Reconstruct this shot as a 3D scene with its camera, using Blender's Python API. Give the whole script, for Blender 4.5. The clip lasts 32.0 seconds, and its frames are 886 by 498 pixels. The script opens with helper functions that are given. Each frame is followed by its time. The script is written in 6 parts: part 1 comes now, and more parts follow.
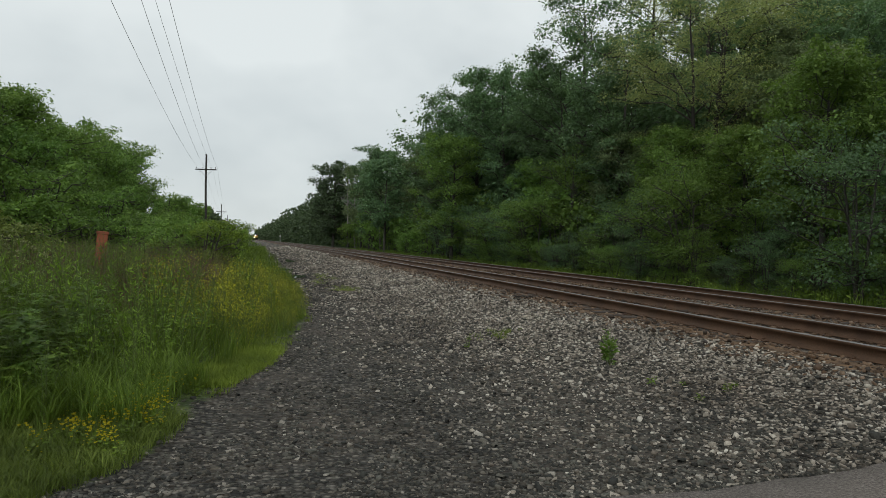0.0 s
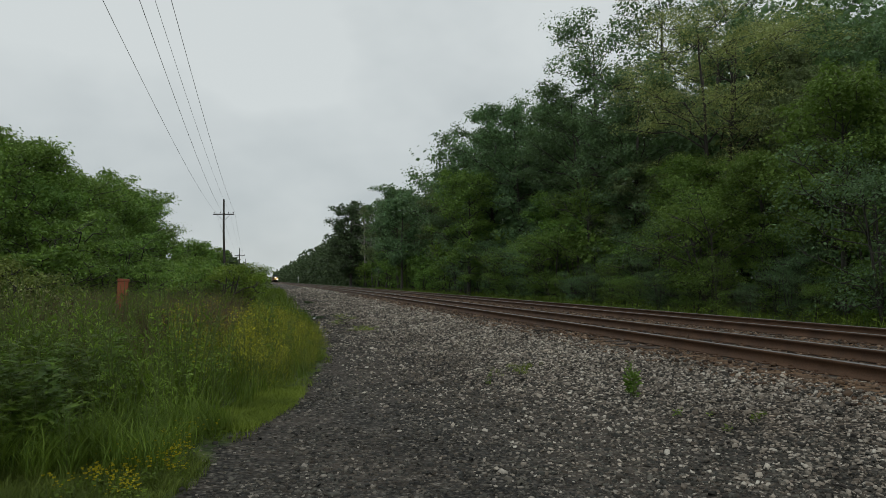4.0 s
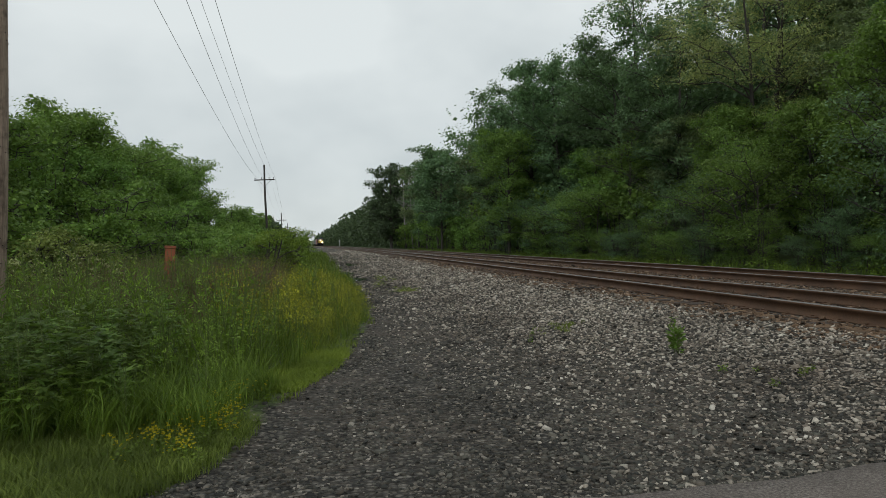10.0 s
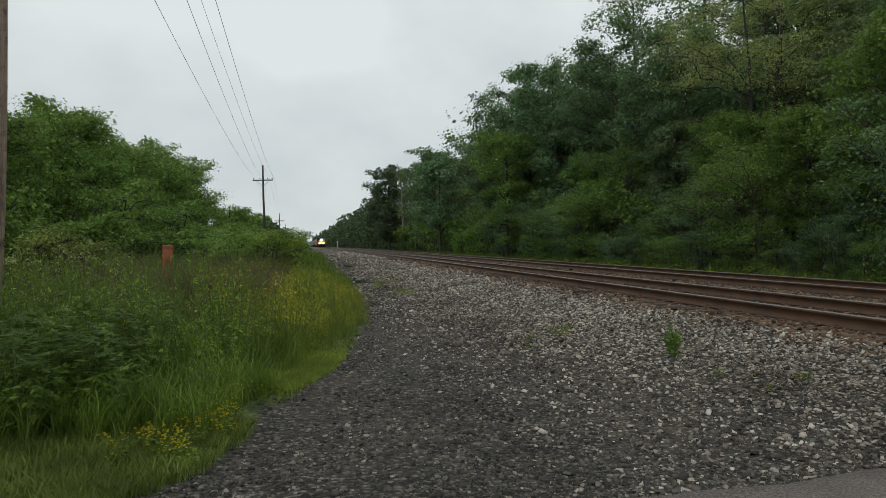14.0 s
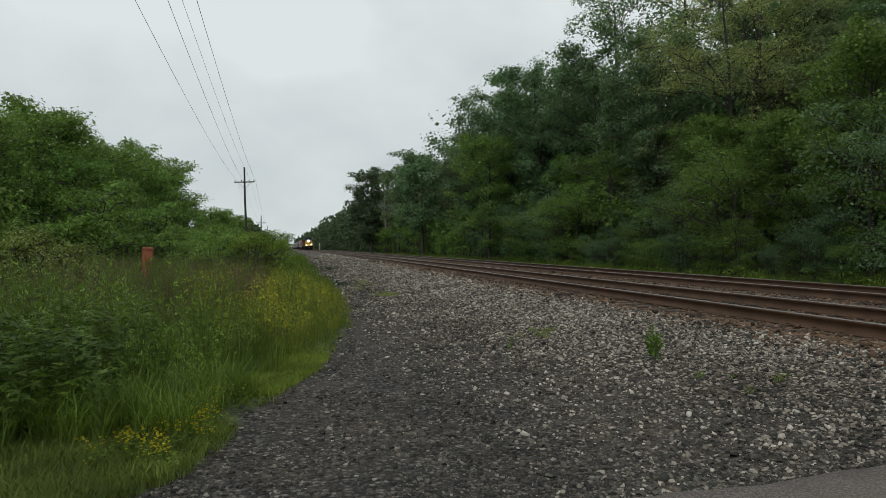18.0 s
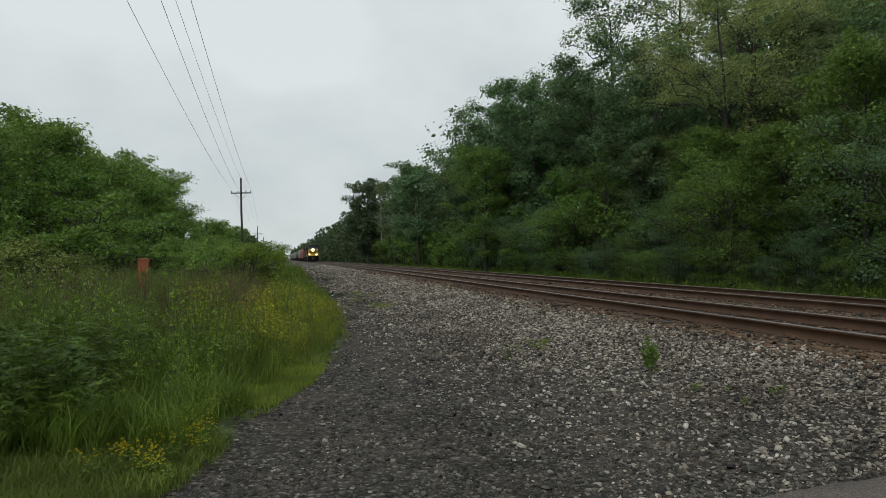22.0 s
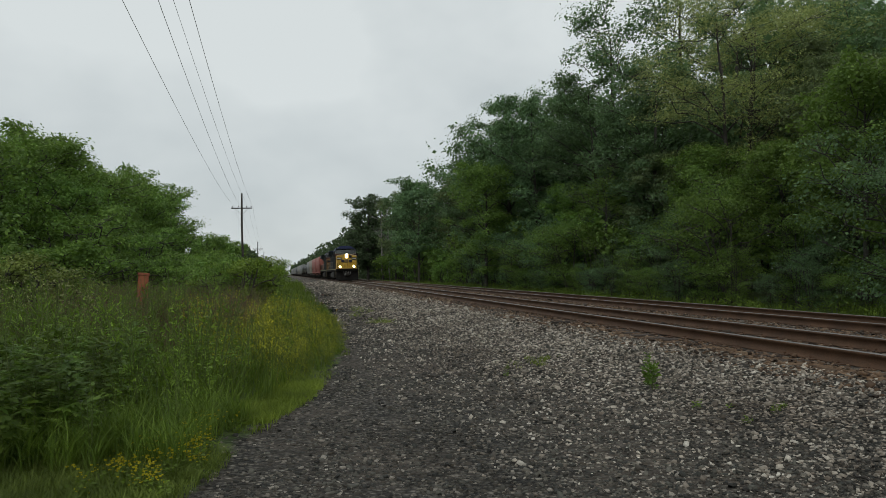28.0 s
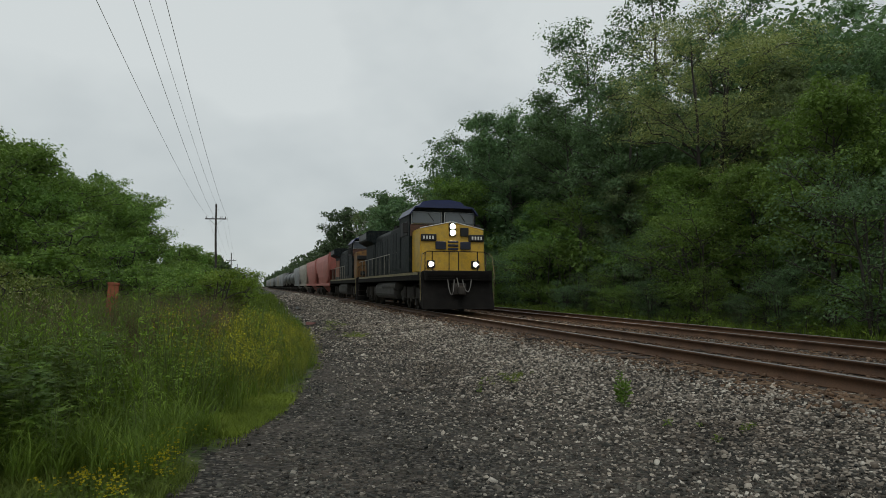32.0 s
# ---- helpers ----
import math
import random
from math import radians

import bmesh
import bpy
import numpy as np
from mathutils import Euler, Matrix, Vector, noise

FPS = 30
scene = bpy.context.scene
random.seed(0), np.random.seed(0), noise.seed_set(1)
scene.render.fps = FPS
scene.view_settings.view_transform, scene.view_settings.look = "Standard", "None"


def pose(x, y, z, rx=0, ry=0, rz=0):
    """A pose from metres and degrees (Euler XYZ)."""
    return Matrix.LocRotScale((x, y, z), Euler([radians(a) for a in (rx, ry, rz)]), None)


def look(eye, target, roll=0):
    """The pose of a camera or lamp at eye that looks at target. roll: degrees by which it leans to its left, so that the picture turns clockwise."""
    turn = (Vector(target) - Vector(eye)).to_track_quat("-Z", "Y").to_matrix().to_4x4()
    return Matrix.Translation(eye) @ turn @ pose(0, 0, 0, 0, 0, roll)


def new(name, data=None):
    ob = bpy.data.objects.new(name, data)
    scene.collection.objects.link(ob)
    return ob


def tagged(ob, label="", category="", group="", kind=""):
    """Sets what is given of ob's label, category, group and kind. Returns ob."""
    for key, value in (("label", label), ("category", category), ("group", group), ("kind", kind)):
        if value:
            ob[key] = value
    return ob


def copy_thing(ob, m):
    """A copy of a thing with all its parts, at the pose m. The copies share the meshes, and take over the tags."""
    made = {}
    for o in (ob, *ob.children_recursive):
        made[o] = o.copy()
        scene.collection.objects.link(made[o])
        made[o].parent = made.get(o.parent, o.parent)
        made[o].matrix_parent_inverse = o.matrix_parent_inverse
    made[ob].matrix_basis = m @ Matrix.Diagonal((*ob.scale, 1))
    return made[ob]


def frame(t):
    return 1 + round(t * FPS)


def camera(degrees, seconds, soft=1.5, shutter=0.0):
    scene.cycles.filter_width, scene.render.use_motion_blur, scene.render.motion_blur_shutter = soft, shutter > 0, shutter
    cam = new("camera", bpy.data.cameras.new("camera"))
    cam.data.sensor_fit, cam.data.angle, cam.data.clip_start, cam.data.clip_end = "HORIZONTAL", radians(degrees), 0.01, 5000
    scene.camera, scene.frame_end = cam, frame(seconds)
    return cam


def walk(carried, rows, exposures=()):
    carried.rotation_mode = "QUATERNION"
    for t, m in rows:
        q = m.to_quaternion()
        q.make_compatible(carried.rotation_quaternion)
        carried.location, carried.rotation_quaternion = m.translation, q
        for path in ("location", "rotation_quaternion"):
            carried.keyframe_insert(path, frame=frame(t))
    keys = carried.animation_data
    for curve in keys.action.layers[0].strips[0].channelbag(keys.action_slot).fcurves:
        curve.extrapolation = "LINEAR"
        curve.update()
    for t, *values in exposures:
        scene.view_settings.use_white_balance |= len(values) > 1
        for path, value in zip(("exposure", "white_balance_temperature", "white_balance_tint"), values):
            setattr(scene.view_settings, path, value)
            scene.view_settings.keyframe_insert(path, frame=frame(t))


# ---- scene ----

# ---------------------------------------------------------------- camera
cam = camera(62.2, 32.0, soft=0.6)
EYE = 1.6
ROWS = [
    (0, 89.56, -1.53, -14.17),
    (0.5, 90.37, -1.5, -14.28),
    (1, 91.5, -0.11, -13.86),
    (1.5, 91.43, 0.52, -13.12),
    (2, 91.62, 0.37, -13.21),
    (2.5, 91.77, 0.34, -13.5),
    (3, 91.88, 0.37, -13.44),
    (3.5, 92.41, 0.27, -13.2),
    (5.5, 92.19, 1.16, -11.76),
    (6, 92.17, 1.09, -11.7),
    (6.5, 92.68, 0.96, -10.61),
    (7, 92.11, 1.06, -10.49),
    (7.1, 88.83, 1.62, -9.25),
    (7.5, 89.03, 1.39, -9.31),
    (8, 89.42, 1.42, -9.48),
    (8.5, 89.33, 1.48, -9.75),
    (9, 89.36, 1.57, -9.67),
    (9.5, 89.39, 1.48, -9.8),
    (10, 89.35, 1.67, -9.68),
    (10.5, 89.49, 1.59, -9.65),
    (11, 89.49, 1.32, -9.75),
    (11.5, 89.46, 1.22, -9.85),
    (12, 89.44, 1.42, -9.56),
    (12.5, 89.36, 1.42, -9.53),
    (13, 89.35, 1.3, -9.72),
    (13.5, 89.38, 1.15, -9.85),
    (14, 89.52, 1.1, -9.84),
    (14.5, 89.56, 1.03, -10.05),
    (15, 89.41, 1.05, -10.52),
    (15.5, 89.39, 1.01, -11.02),
    (17.5, 89.49, 0.95, -11.3),
    (18, 89.69, 1, -11.2),
    (18.5, 89.61, 0.91, -11.27),
    (19, 89.87, 0.88, -11.26),
    (19.5, 89.85, 0.86, -11.33),
    (20, 89.81, 0.86, -11.42),
    (20.5, 89.92, 0.9, -11.47),
    (21, 90.21, 0.95, -11.3),
    (21.5, 90.26, 0.9, -11.35),
    (22, 90.56, 0.94, -11.48),
    (22.5, 90.51, 0.95, -11.48),
    (23, 90.62, 0.96, -11.36),
    (23.5, 90.76, 0.93, -11.53),
    (24, 91.04, 0.88, -11.69),
    (24.5, 91.14, 0.88, -11.69),
    (25, 91.17, 0.92, -11.59),
    (25.5, 91.18, 0.8, -11.61),
    (27.5, 91.51, 0.62, -11.61),
    (28, 91.81, 0.68, -11.47),
    (28.5, 91.84, 0.64, -11.56),
    (29, 91.86, 0.7, -11.58),
    (29.5, 91.96, 0.66, -11.56),
    (30, 92.13, 0.58, -11.59),
    (30.5, 92.31, 0.55, -11.69),
    (31, 92.67, 0.33, -12.03),
    (31.5, 92.81, 0.09, -12.78),
    (32, 92.97, -0.3, -13.43),
]
walk(cam, [(t, pose(0, 0, EYE, rx, ry, rz)) for t, rx, ry, rz in ROWS], exposures=((0.0, 0.06), (1.0, -0.14), (2.0, -0.18), (3.0, -0.2), (5.5, -0.2), (7.0, -0.2), (7.1, 0.0), (9.0, 0.02), (23.0, -0.03), (28.0, -0.1), (32.0, -0.2)))

# ---------------------------------------------------------------- light
world = bpy.data.worlds.new("overcast")
scene.world = world
world.use_nodes = True
wn, wl = world.node_tree.nodes, world.node_tree.links
wn.clear()
SUN_EL, SUN_ROT = radians(52), radians(200)
w_out = wn.new("ShaderNodeOutputWorld")
w_bg = wn.new("ShaderNodeBackground")
w_sky = wn.new("ShaderNodeTexSky")
w_sky.sky_type, w_sky.sun_disc = "NISHITA", False
w_sky.sun_elevation, w_sky.sun_rotation = SUN_EL, SUN_ROT
w_tc = wn.new("ShaderNodeTexCoord")
w_map = wn.new("ShaderNodeMapping")
w_map.inputs["Scale"].default_value = (1, 1, 1.6)
w_n1 = wn.new("ShaderNodeTexNoise")
w_n1.inputs["Scale"].default_value, w_n1.inputs["Detail"].default_value = 1.7, 5
w_n1.inputs["Roughness"].default_value = 0.5
w_ramp = wn.new("ShaderNodeValToRGB")
w_ramp.color_ramp.elements[0].position, w_ramp.color_ramp.elements[1].position = 0.36, 0.64
w_ramp.color_ramp.elements[0].color = (4.5, 5.05, 5.25, 1)
w_ramp.color_ramp.elements[1].color = (7.55, 8.05, 8.05, 1)
w_mix = wn.new("ShaderNodeMix")
w_mix.data_type = "RGBA"
w_mix.inputs["Factor"].default_value = 0.94
wl.new(w_tc.outputs["Generated"], w_map.inputs["Vector"])
wl.new(w_map.outputs[0], w_n1.inputs["Vector"])
wl.new(w_n1.outputs["Fac"], w_ramp.inputs["Fac"])
wl.new(w_sky.outputs[0], w_mix.inputs["A"])
wl.new(w_ramp.outputs[0], w_mix.inputs["B"])
wl.new(w_mix.outputs["Result"], w_bg.inputs["Color"])
w_bg.inputs["Strength"].default_value = 0.1
wl.new(w_bg.outputs[0], w_out.inputs["Surface"])

sun = new("sun", bpy.data.lights.new("sun", "SUN"))
sun.data.energy, sun.data.angle, sun.data.color = 0.6, radians(25), (1, 0.97, 0.92)
sun.matrix_world = look((0, 0, 60), (0 - 60 * math.cos(SUN_EL) * math.sin(SUN_ROT) / math.sin(SUN_EL), -60 * math.cos(SUN_EL) * math.cos(SUN_ROT) / math.sin(SUN_EL), 0))


# ---------------------------------------------------------------- materials
def nodes_of(name):
    m = bpy.data.materials.new(name)
    m.use_nodes = True
    nt = m.node_tree
    return m, nt, nt.nodes["Principled BSDF"]


def noise_node(nt, scale, detail=4, coord="Object", rough=0.55, stretch=None):
    tc = nt.nodes.new("ShaderNodeTexCoord")
    n = nt.nodes.new("ShaderNodeTexNoise")
    n.inputs["Scale"].default_value, n.inputs["Detail"].default_value, n.inputs["Roughness"].default_value = scale, detail, rough
    if stretch:
        mp = nt.nodes.new("ShaderNodeMapping")
        mp.inputs["Scale"].default_value = stretch
        nt.links.new(tc.outputs[coord], mp.inputs["Vector"])
        nt.links.new(mp.outputs[0], n.inputs["Vector"])
    else:
        nt.links.new(tc.outputs[coord], n.inputs["Vector"])
    return n.outputs["Fac"]


def ramp_node(nt, fac, stops):
    r = nt.nodes.new("ShaderNodeValToRGB")
    els = r.color_ramp.elements
    while len(els) < len(stops):
        els.new(0.5)
    for e, (p, c) in zip(els, stops):
        e.position, e.color = p, (*c, 1)
    nt.links.new(fac, r.inputs["Fac"])
    return r.outputs[0]


def mix_node(nt, fac, a, b, blend="MIX"):
    m = nt.nodes.new("ShaderNodeMix")
    m.data_type, m.blend_type = "RGBA", blend
    for sock, v in (("Factor", fac), ("A", a), ("B", b)):
        if isinstance(v, (int, float)):
            m.inputs[sock].default_value = v
        elif isinstance(v, tuple):
            m.inputs[sock].default_value = (*v, 1)
        else:
            nt.links.new(v, m.inputs[sock])
    return m.outputs["Result"]


def bump_node(nt, bsdf, height, strength, distance):
    b = nt.nodes.new("ShaderNodeBump")
    b.inputs["Strength"].default_value, b.inputs["Distance"].default_value = strength, distance
    nt.links.new(height, b.inputs["Height"])
    nt.links.new(b.outputs[0], bsdf.inputs["Normal"])


def plain(name, c1, c2, scale=3.0, rough=0.7, metal=0.0, bump=0.3, fine=40.0, stretch=None, spec=0.5, dirt=None):
    """A surface with a coarse stain and a fine grain."""
    m, nt, b = nodes_of(name)
    coarse = noise_node(nt, scale, 5, stretch=stretch)
    grain = noise_node(nt, fine, 3, stretch=stretch)
    col = ramp_node(nt, coarse, [(0.32, c1), (0.68, c2)])
    col = mix_node(nt, 0.35, col, ramp_node(nt, grain, [(0.3, tuple(v * 0.6 for v in c1)), (0.7, tuple(min(1, v * 1.25) for v in c2))]))
    if dirt:
        col = mix_node(nt, ramp_node(nt, noise_node(nt, scale * 2.3, 6), [(0.5, (0, 0, 0)), (0.72, (0.8, 0.8, 0.8))]), col, dirt)
    nt.links.new(col, b.inputs["Base Color"])
    b.inputs["Roughness"].default_value, b.inputs["Metallic"].default_value = rough, metal
    b.inputs["Specular IOR Level"].default_value = spec
    bump_node(nt, b, grain, bump, 0.01)
    return m


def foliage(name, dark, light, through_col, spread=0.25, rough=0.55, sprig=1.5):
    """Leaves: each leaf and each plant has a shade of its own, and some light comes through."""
    m, nt, b = nodes_of(name)
    geo = nt.nodes.new("ShaderNodeNewGeometry")
    info = nt.nodes.new("ShaderNodeObjectInfo")
    col = ramp_node(nt, geo.outputs["Random Per Island"], [(0.0, dark), (0.75, light), (1.0, tuple(min(1, v * 1.35) for v in light))])
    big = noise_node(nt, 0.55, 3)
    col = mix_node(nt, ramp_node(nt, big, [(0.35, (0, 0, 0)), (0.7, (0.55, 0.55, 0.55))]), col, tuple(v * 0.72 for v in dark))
    # Noise darkens random sprigs in the colour, so clumps look shaded and deep.
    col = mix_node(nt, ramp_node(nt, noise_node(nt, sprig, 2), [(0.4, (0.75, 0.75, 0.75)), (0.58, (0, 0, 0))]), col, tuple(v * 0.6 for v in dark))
    hsv = nt.nodes.new("ShaderNodeHueSaturation")
    mr = nt.nodes.new("ShaderNodeMapRange")
    mr.inputs["To Min"].default_value, mr.inputs["To Max"].default_value = 1 - spread, 1 + spread
    nt.links.new(info.outputs["Random"], mr.inputs["Value"])
    nt.links.new(mr.outputs[0], hsv.inputs["Value"])
    hr = nt.nodes.new("ShaderNodeMapRange")
    hr.inputs["To Min"].default_value, hr.inputs["To Max"].default_value = 0.485, 0.51
    nt.links.new(info.outputs["Random"], hr.inputs["Value"])
    nt.links.new(hr.outputs[0], hsv.inputs["Hue"])
    nt.links.new(col, hsv.inputs["Color"])
    nt.links.new(hsv.outputs[0], b.inputs["Base Color"])
    b.inputs["Roughness"].default_value = rough
    b.inputs["Specular IOR Level"].default_value = 0.16
    tr = nt.nodes.new("ShaderNodeBsdfTranslucent")
    tr.inputs["Color"].default_value = (*through_col, 1)
    ms = nt.nodes.new("ShaderNodeMixShader")
    ms.inputs[0].default_value = 0.22
    nt.links.new(b.outputs[0], ms.inputs[1])
    nt.links.new(tr.outputs[0], ms.inputs[2])
    nt.links.new(ms.outputs[0], nt.nodes["Material Output"].inputs["Surface"])
    return m


def glow(name, colour, strength):
    m, nt, b = nodes_of(name)
    b.inputs["Base Color"].default_value = (*colour, 1)
    b.inputs["Emission Color"].default_value = (*colour, 1)
    b.inputs["Emission Strength"].default_value = strength
    return m


def stone_mat(name, stops, stain_dark=0.5):
    """Crushed rock of mixed kinds: each stone has its own colour from the stops."""
    m, nt, b = nodes_of(name)
    geo = nt.nodes.new("ShaderNodeNewGeometry")
    info = nt.nodes.new("ShaderNodeObjectInfo")
    add = nt.nodes.new("ShaderNodeMath")
    add.operation = "ADD"
    nt.links.new(geo.outputs["Random Per Island"], add.inputs[0])
    nt.links.new(info.outputs["Random"], add.inputs[1])
    fr = nt.nodes.new("ShaderNodeMath")
    fr.operation = "FRACT"
    nt.links.new(add.outputs[0], fr.inputs[0])
    col = ramp_node(nt, fr.outputs[0], stops)
    g = noise_node(nt, 60, 3)
    col = mix_node(nt, 0.5, col, mix_node(nt, 1.0, col, ramp_node(nt, g, [(0.3, (0.55, 0.55, 0.55)), (0.7, (1.2, 1.2, 1.2))]), "MULTIPLY"))
    stain = ramp_node(nt, noise_node(nt, 0.55, 5, rough=0.65), [(0.36, (stain_dark, stain_dark * 0.96, stain_dark * 0.92)), (0.56, (1.0, 1.0, 1.0)), (0.75, (1.15, 1.12, 1.08))])
    col = mix_node(nt, 1.0, col, stain, "MULTIPLY")
    nt.links.new(col, b.inputs["Base Color"])
    b.inputs["Roughness"].default_value = 0.75
    b.inputs["Specular IOR Level"].default_value = 0.35
    bump_node(nt, b, g, 0.4, 0.01)
    return m

M_GRAVEL = stone_mat("grey_gravel", [(0.0, (0.03, 0.029, 0.025)), (0.3, (0.056, 0.056, 0.047)), (0.5, (0.09, 0.075, 0.058)), (0.72, (0.125, 0.122, 0.1)), (0.9, (0.2, 0.176, 0.142)), (1.0, (0.42, 0.38, 0.32))])
M_BALLAST = stone_mat("pale_ballast", [(0.0, (0.03, 0.027, 0.022)), (0.22, (0.09, 0.085, 0.07)), (0.44, (0.2, 0.165, 0.13)), (0.64, (0.36, 0.315, 0.255)), (0.85, (0.55, 0.485, 0.4)), (1.0, (0.72, 0.67, 0.58))], 0.55)
M_RUSTY_STONE = stone_mat("rust_stained_ballast", [(0.0, (0.035, 0.024, 0.016)), (0.4, (0.11, 0.066, 0.038)), (0.75, (0.2, 0.125, 0.074)), (1.0, (0.32, 0.23, 0.16))], 0.6)
M_BARK = plain("bark", (0.035, 0.031, 0.026), (0.085, 0.077, 0.065), 1.5, 0.9, bump=0.8, fine=14, stretch=(4, 4, 0.7))
M_PALE_BARK = plain("pale_bark", (0.16, 0.15, 0.135), (0.3, 0.285, 0.26), 1.5, 0.9, bump=0.6, fine=14, stretch=(4, 4, 0.7))
M_POLE = plain("weathered_pole_wood", (0.15, 0.105, 0.076), (0.44, 0.335, 0.255), 3.2, 0.88, bump=1.0, fine=22, stretch=(5, 5, 0.3), dirt=(0.07, 0.048, 0.035))
M_POLE_DARK = plain("dark_pole_wood", (0.035, 0.03, 0.027), (0.08, 0.07, 0.062), 2.0, 0.9, bump=0.6, fine=30, stretch=(6, 6, 0.25))
M_RAIL = plain("rusty_rail_steel", (0.06, 0.032, 0.018), (0.15, 0.078, 0.04), 2.0, 0.7, 0.3, 0.4, 60)
M_RAIL_TOP = plain("worn_rail_top", (0.2, 0.18, 0.17), (0.34, 0.32, 0.31), 3.0, 0.4, 0.8, 0.1, 60, stretch=(8, 0.3, 8))
M_TIE = plain("creosoted_tie_wood", (0.035, 0.026, 0.02), (0.085, 0.062, 0.046), 3.0, 0.9, bump=0.8, fine=24, stretch=(0.6, 6, 6))
M_ASPHALT, _nt, _b = nodes_of("old_asphalt")
_g = noise_node(_nt, 55, 6, rough=0.75)
_c = mix_node(_nt, ramp_node(_nt, noise_node(_nt, 1.6, 5), [(0.4, (0, 0, 0)), (0.7, (0.7, 0.7, 0.7))]), ramp_node(_nt, _g, [(0.36, (0.094, 0.077, 0.066)), (0.5, (0.245, 0.203, 0.174)), (0.66, (0.475, 0.41, 0.36))]), (0.19, 0.16, 0.135))
_nt.links.new(_c, _b.inputs["Base Color"])
_b.inputs["Roughness"].default_value = 0.9
bump_node(_nt, _b, _g, 1.0, 0.02)
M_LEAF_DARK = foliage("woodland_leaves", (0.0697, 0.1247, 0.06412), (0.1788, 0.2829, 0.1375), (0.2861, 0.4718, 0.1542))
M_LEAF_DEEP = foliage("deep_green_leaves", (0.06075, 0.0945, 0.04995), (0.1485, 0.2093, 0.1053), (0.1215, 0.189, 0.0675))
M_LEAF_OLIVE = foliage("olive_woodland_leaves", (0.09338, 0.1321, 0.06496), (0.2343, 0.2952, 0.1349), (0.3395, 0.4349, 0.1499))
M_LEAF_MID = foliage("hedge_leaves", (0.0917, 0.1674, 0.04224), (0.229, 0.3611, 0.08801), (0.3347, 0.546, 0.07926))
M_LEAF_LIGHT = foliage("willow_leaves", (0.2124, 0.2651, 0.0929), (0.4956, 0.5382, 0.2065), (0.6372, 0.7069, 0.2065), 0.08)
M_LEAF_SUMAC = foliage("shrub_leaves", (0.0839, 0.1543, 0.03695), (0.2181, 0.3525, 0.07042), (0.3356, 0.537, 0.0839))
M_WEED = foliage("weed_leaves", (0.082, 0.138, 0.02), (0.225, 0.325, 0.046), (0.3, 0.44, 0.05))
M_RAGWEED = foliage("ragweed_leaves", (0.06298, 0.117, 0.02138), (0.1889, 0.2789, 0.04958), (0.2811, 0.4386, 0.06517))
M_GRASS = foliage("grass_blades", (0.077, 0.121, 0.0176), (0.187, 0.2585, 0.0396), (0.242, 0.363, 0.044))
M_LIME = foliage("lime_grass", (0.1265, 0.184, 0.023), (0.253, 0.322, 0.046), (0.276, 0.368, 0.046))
M_DRY = foliage("dry_grass", (0.12, 0.088, 0.055), (0.27, 0.2, 0.13), (0.25, 0.19, 0.11))
M_YELLOW_GREEN = foliage("mustard_stems", (0.19, 0.215, 0.024), (0.48, 0.48, 0.042), (0.5, 0.52, 0.045))
M_FLOWER = foliage("yellow_petals", (0.46, 0.42, 0.02), (0.66, 0.6, 0.04), (0.54, 0.47, 0.02), 0.1)
M_CREAM = foliage("cream_blossom", (0.375, 0.425, 0.175), (0.625, 0.6625, 0.3125), (0.5, 0.525, 0.25), 0.1)
M_LAWN = foliage("lawn_blades", (0.0825, 0.115, 0.0225), (0.1975, 0.25, 0.0475), (0.225, 0.3125, 0.0475))
M_STEM = plain("green_stem", (0.07, 0.1, 0.022), (0.14, 0.185, 0.04), 6, 0.7, bump=0.2)


# ---------------------------------------------------------------- mesh helpers
def mesh_np(name, verts, quads, mats, index=None, smooth=False):
    """A mesh from arrays of corners and quads."""
    me = bpy.data.meshes.new(name)
    verts, quads = np.asarray(verts, np.float32), np.asarray(quads, np.int32)
    n = len(quads)
    me.vertices.add(len(verts))
    me.vertices.foreach_set("co", verts.ravel())
    me.loops.add(n * 4)
    me.loops.foreach_set("vertex_index", quads.ravel())
    me.polygons.add(n)
    me.polygons.foreach_set("loop_start", np.arange(0, n * 4, 4, dtype=np.int32))
    for m in mats:
        me.materials.append(m)
    if index is not None:
        me.polygons.foreach_set("material_index", np.asarray(index, np.int32))
    if smooth:
        me.polygons.foreach_set("use_smooth", np.ones(n, bool))
    me.update(calc_edges=True)
    return me


def part(name, bm, material, parent, label=""):
    me = bpy.data.meshes.new(name)
    bm.to_mesh(me)
    bm.free()
    me.materials.append(material)
    ob = new(name, me)
    ob.parent = parent
    return tagged(ob, label)


def part_me(name, me, parent, label=""):
    ob = new(name, me)
    ob.parent = parent
    return tagged(ob, label)


def thing(name, label, category, m=None, group="", kind=""):
    ob = new(name)
    if m is not None:
        ob.matrix_basis = m
    return tagged(ob, label, category, group, kind)


def box(bm, x0, x1, y0, y1, z0, z1, bevel=0.0, seg=1):
    r = bmesh.ops.create_cube(bm, size=1)["verts"]
    for v in r:
        v.co = Vector((x0 + (v.co.x + 0.5) * (x1 - x0), y0 + (v.co.y + 0.5) * (y1 - y0), z0 + (v.co.z + 0.5) * (z1 - z0)))
    if bevel:
        edges = list({e for v in r for e in v.link_edges})
        bmesh.ops.bevel(bm, geom=edges, offset=bevel, segments=seg, affect="EDGES", profile=0.7)
    return bm


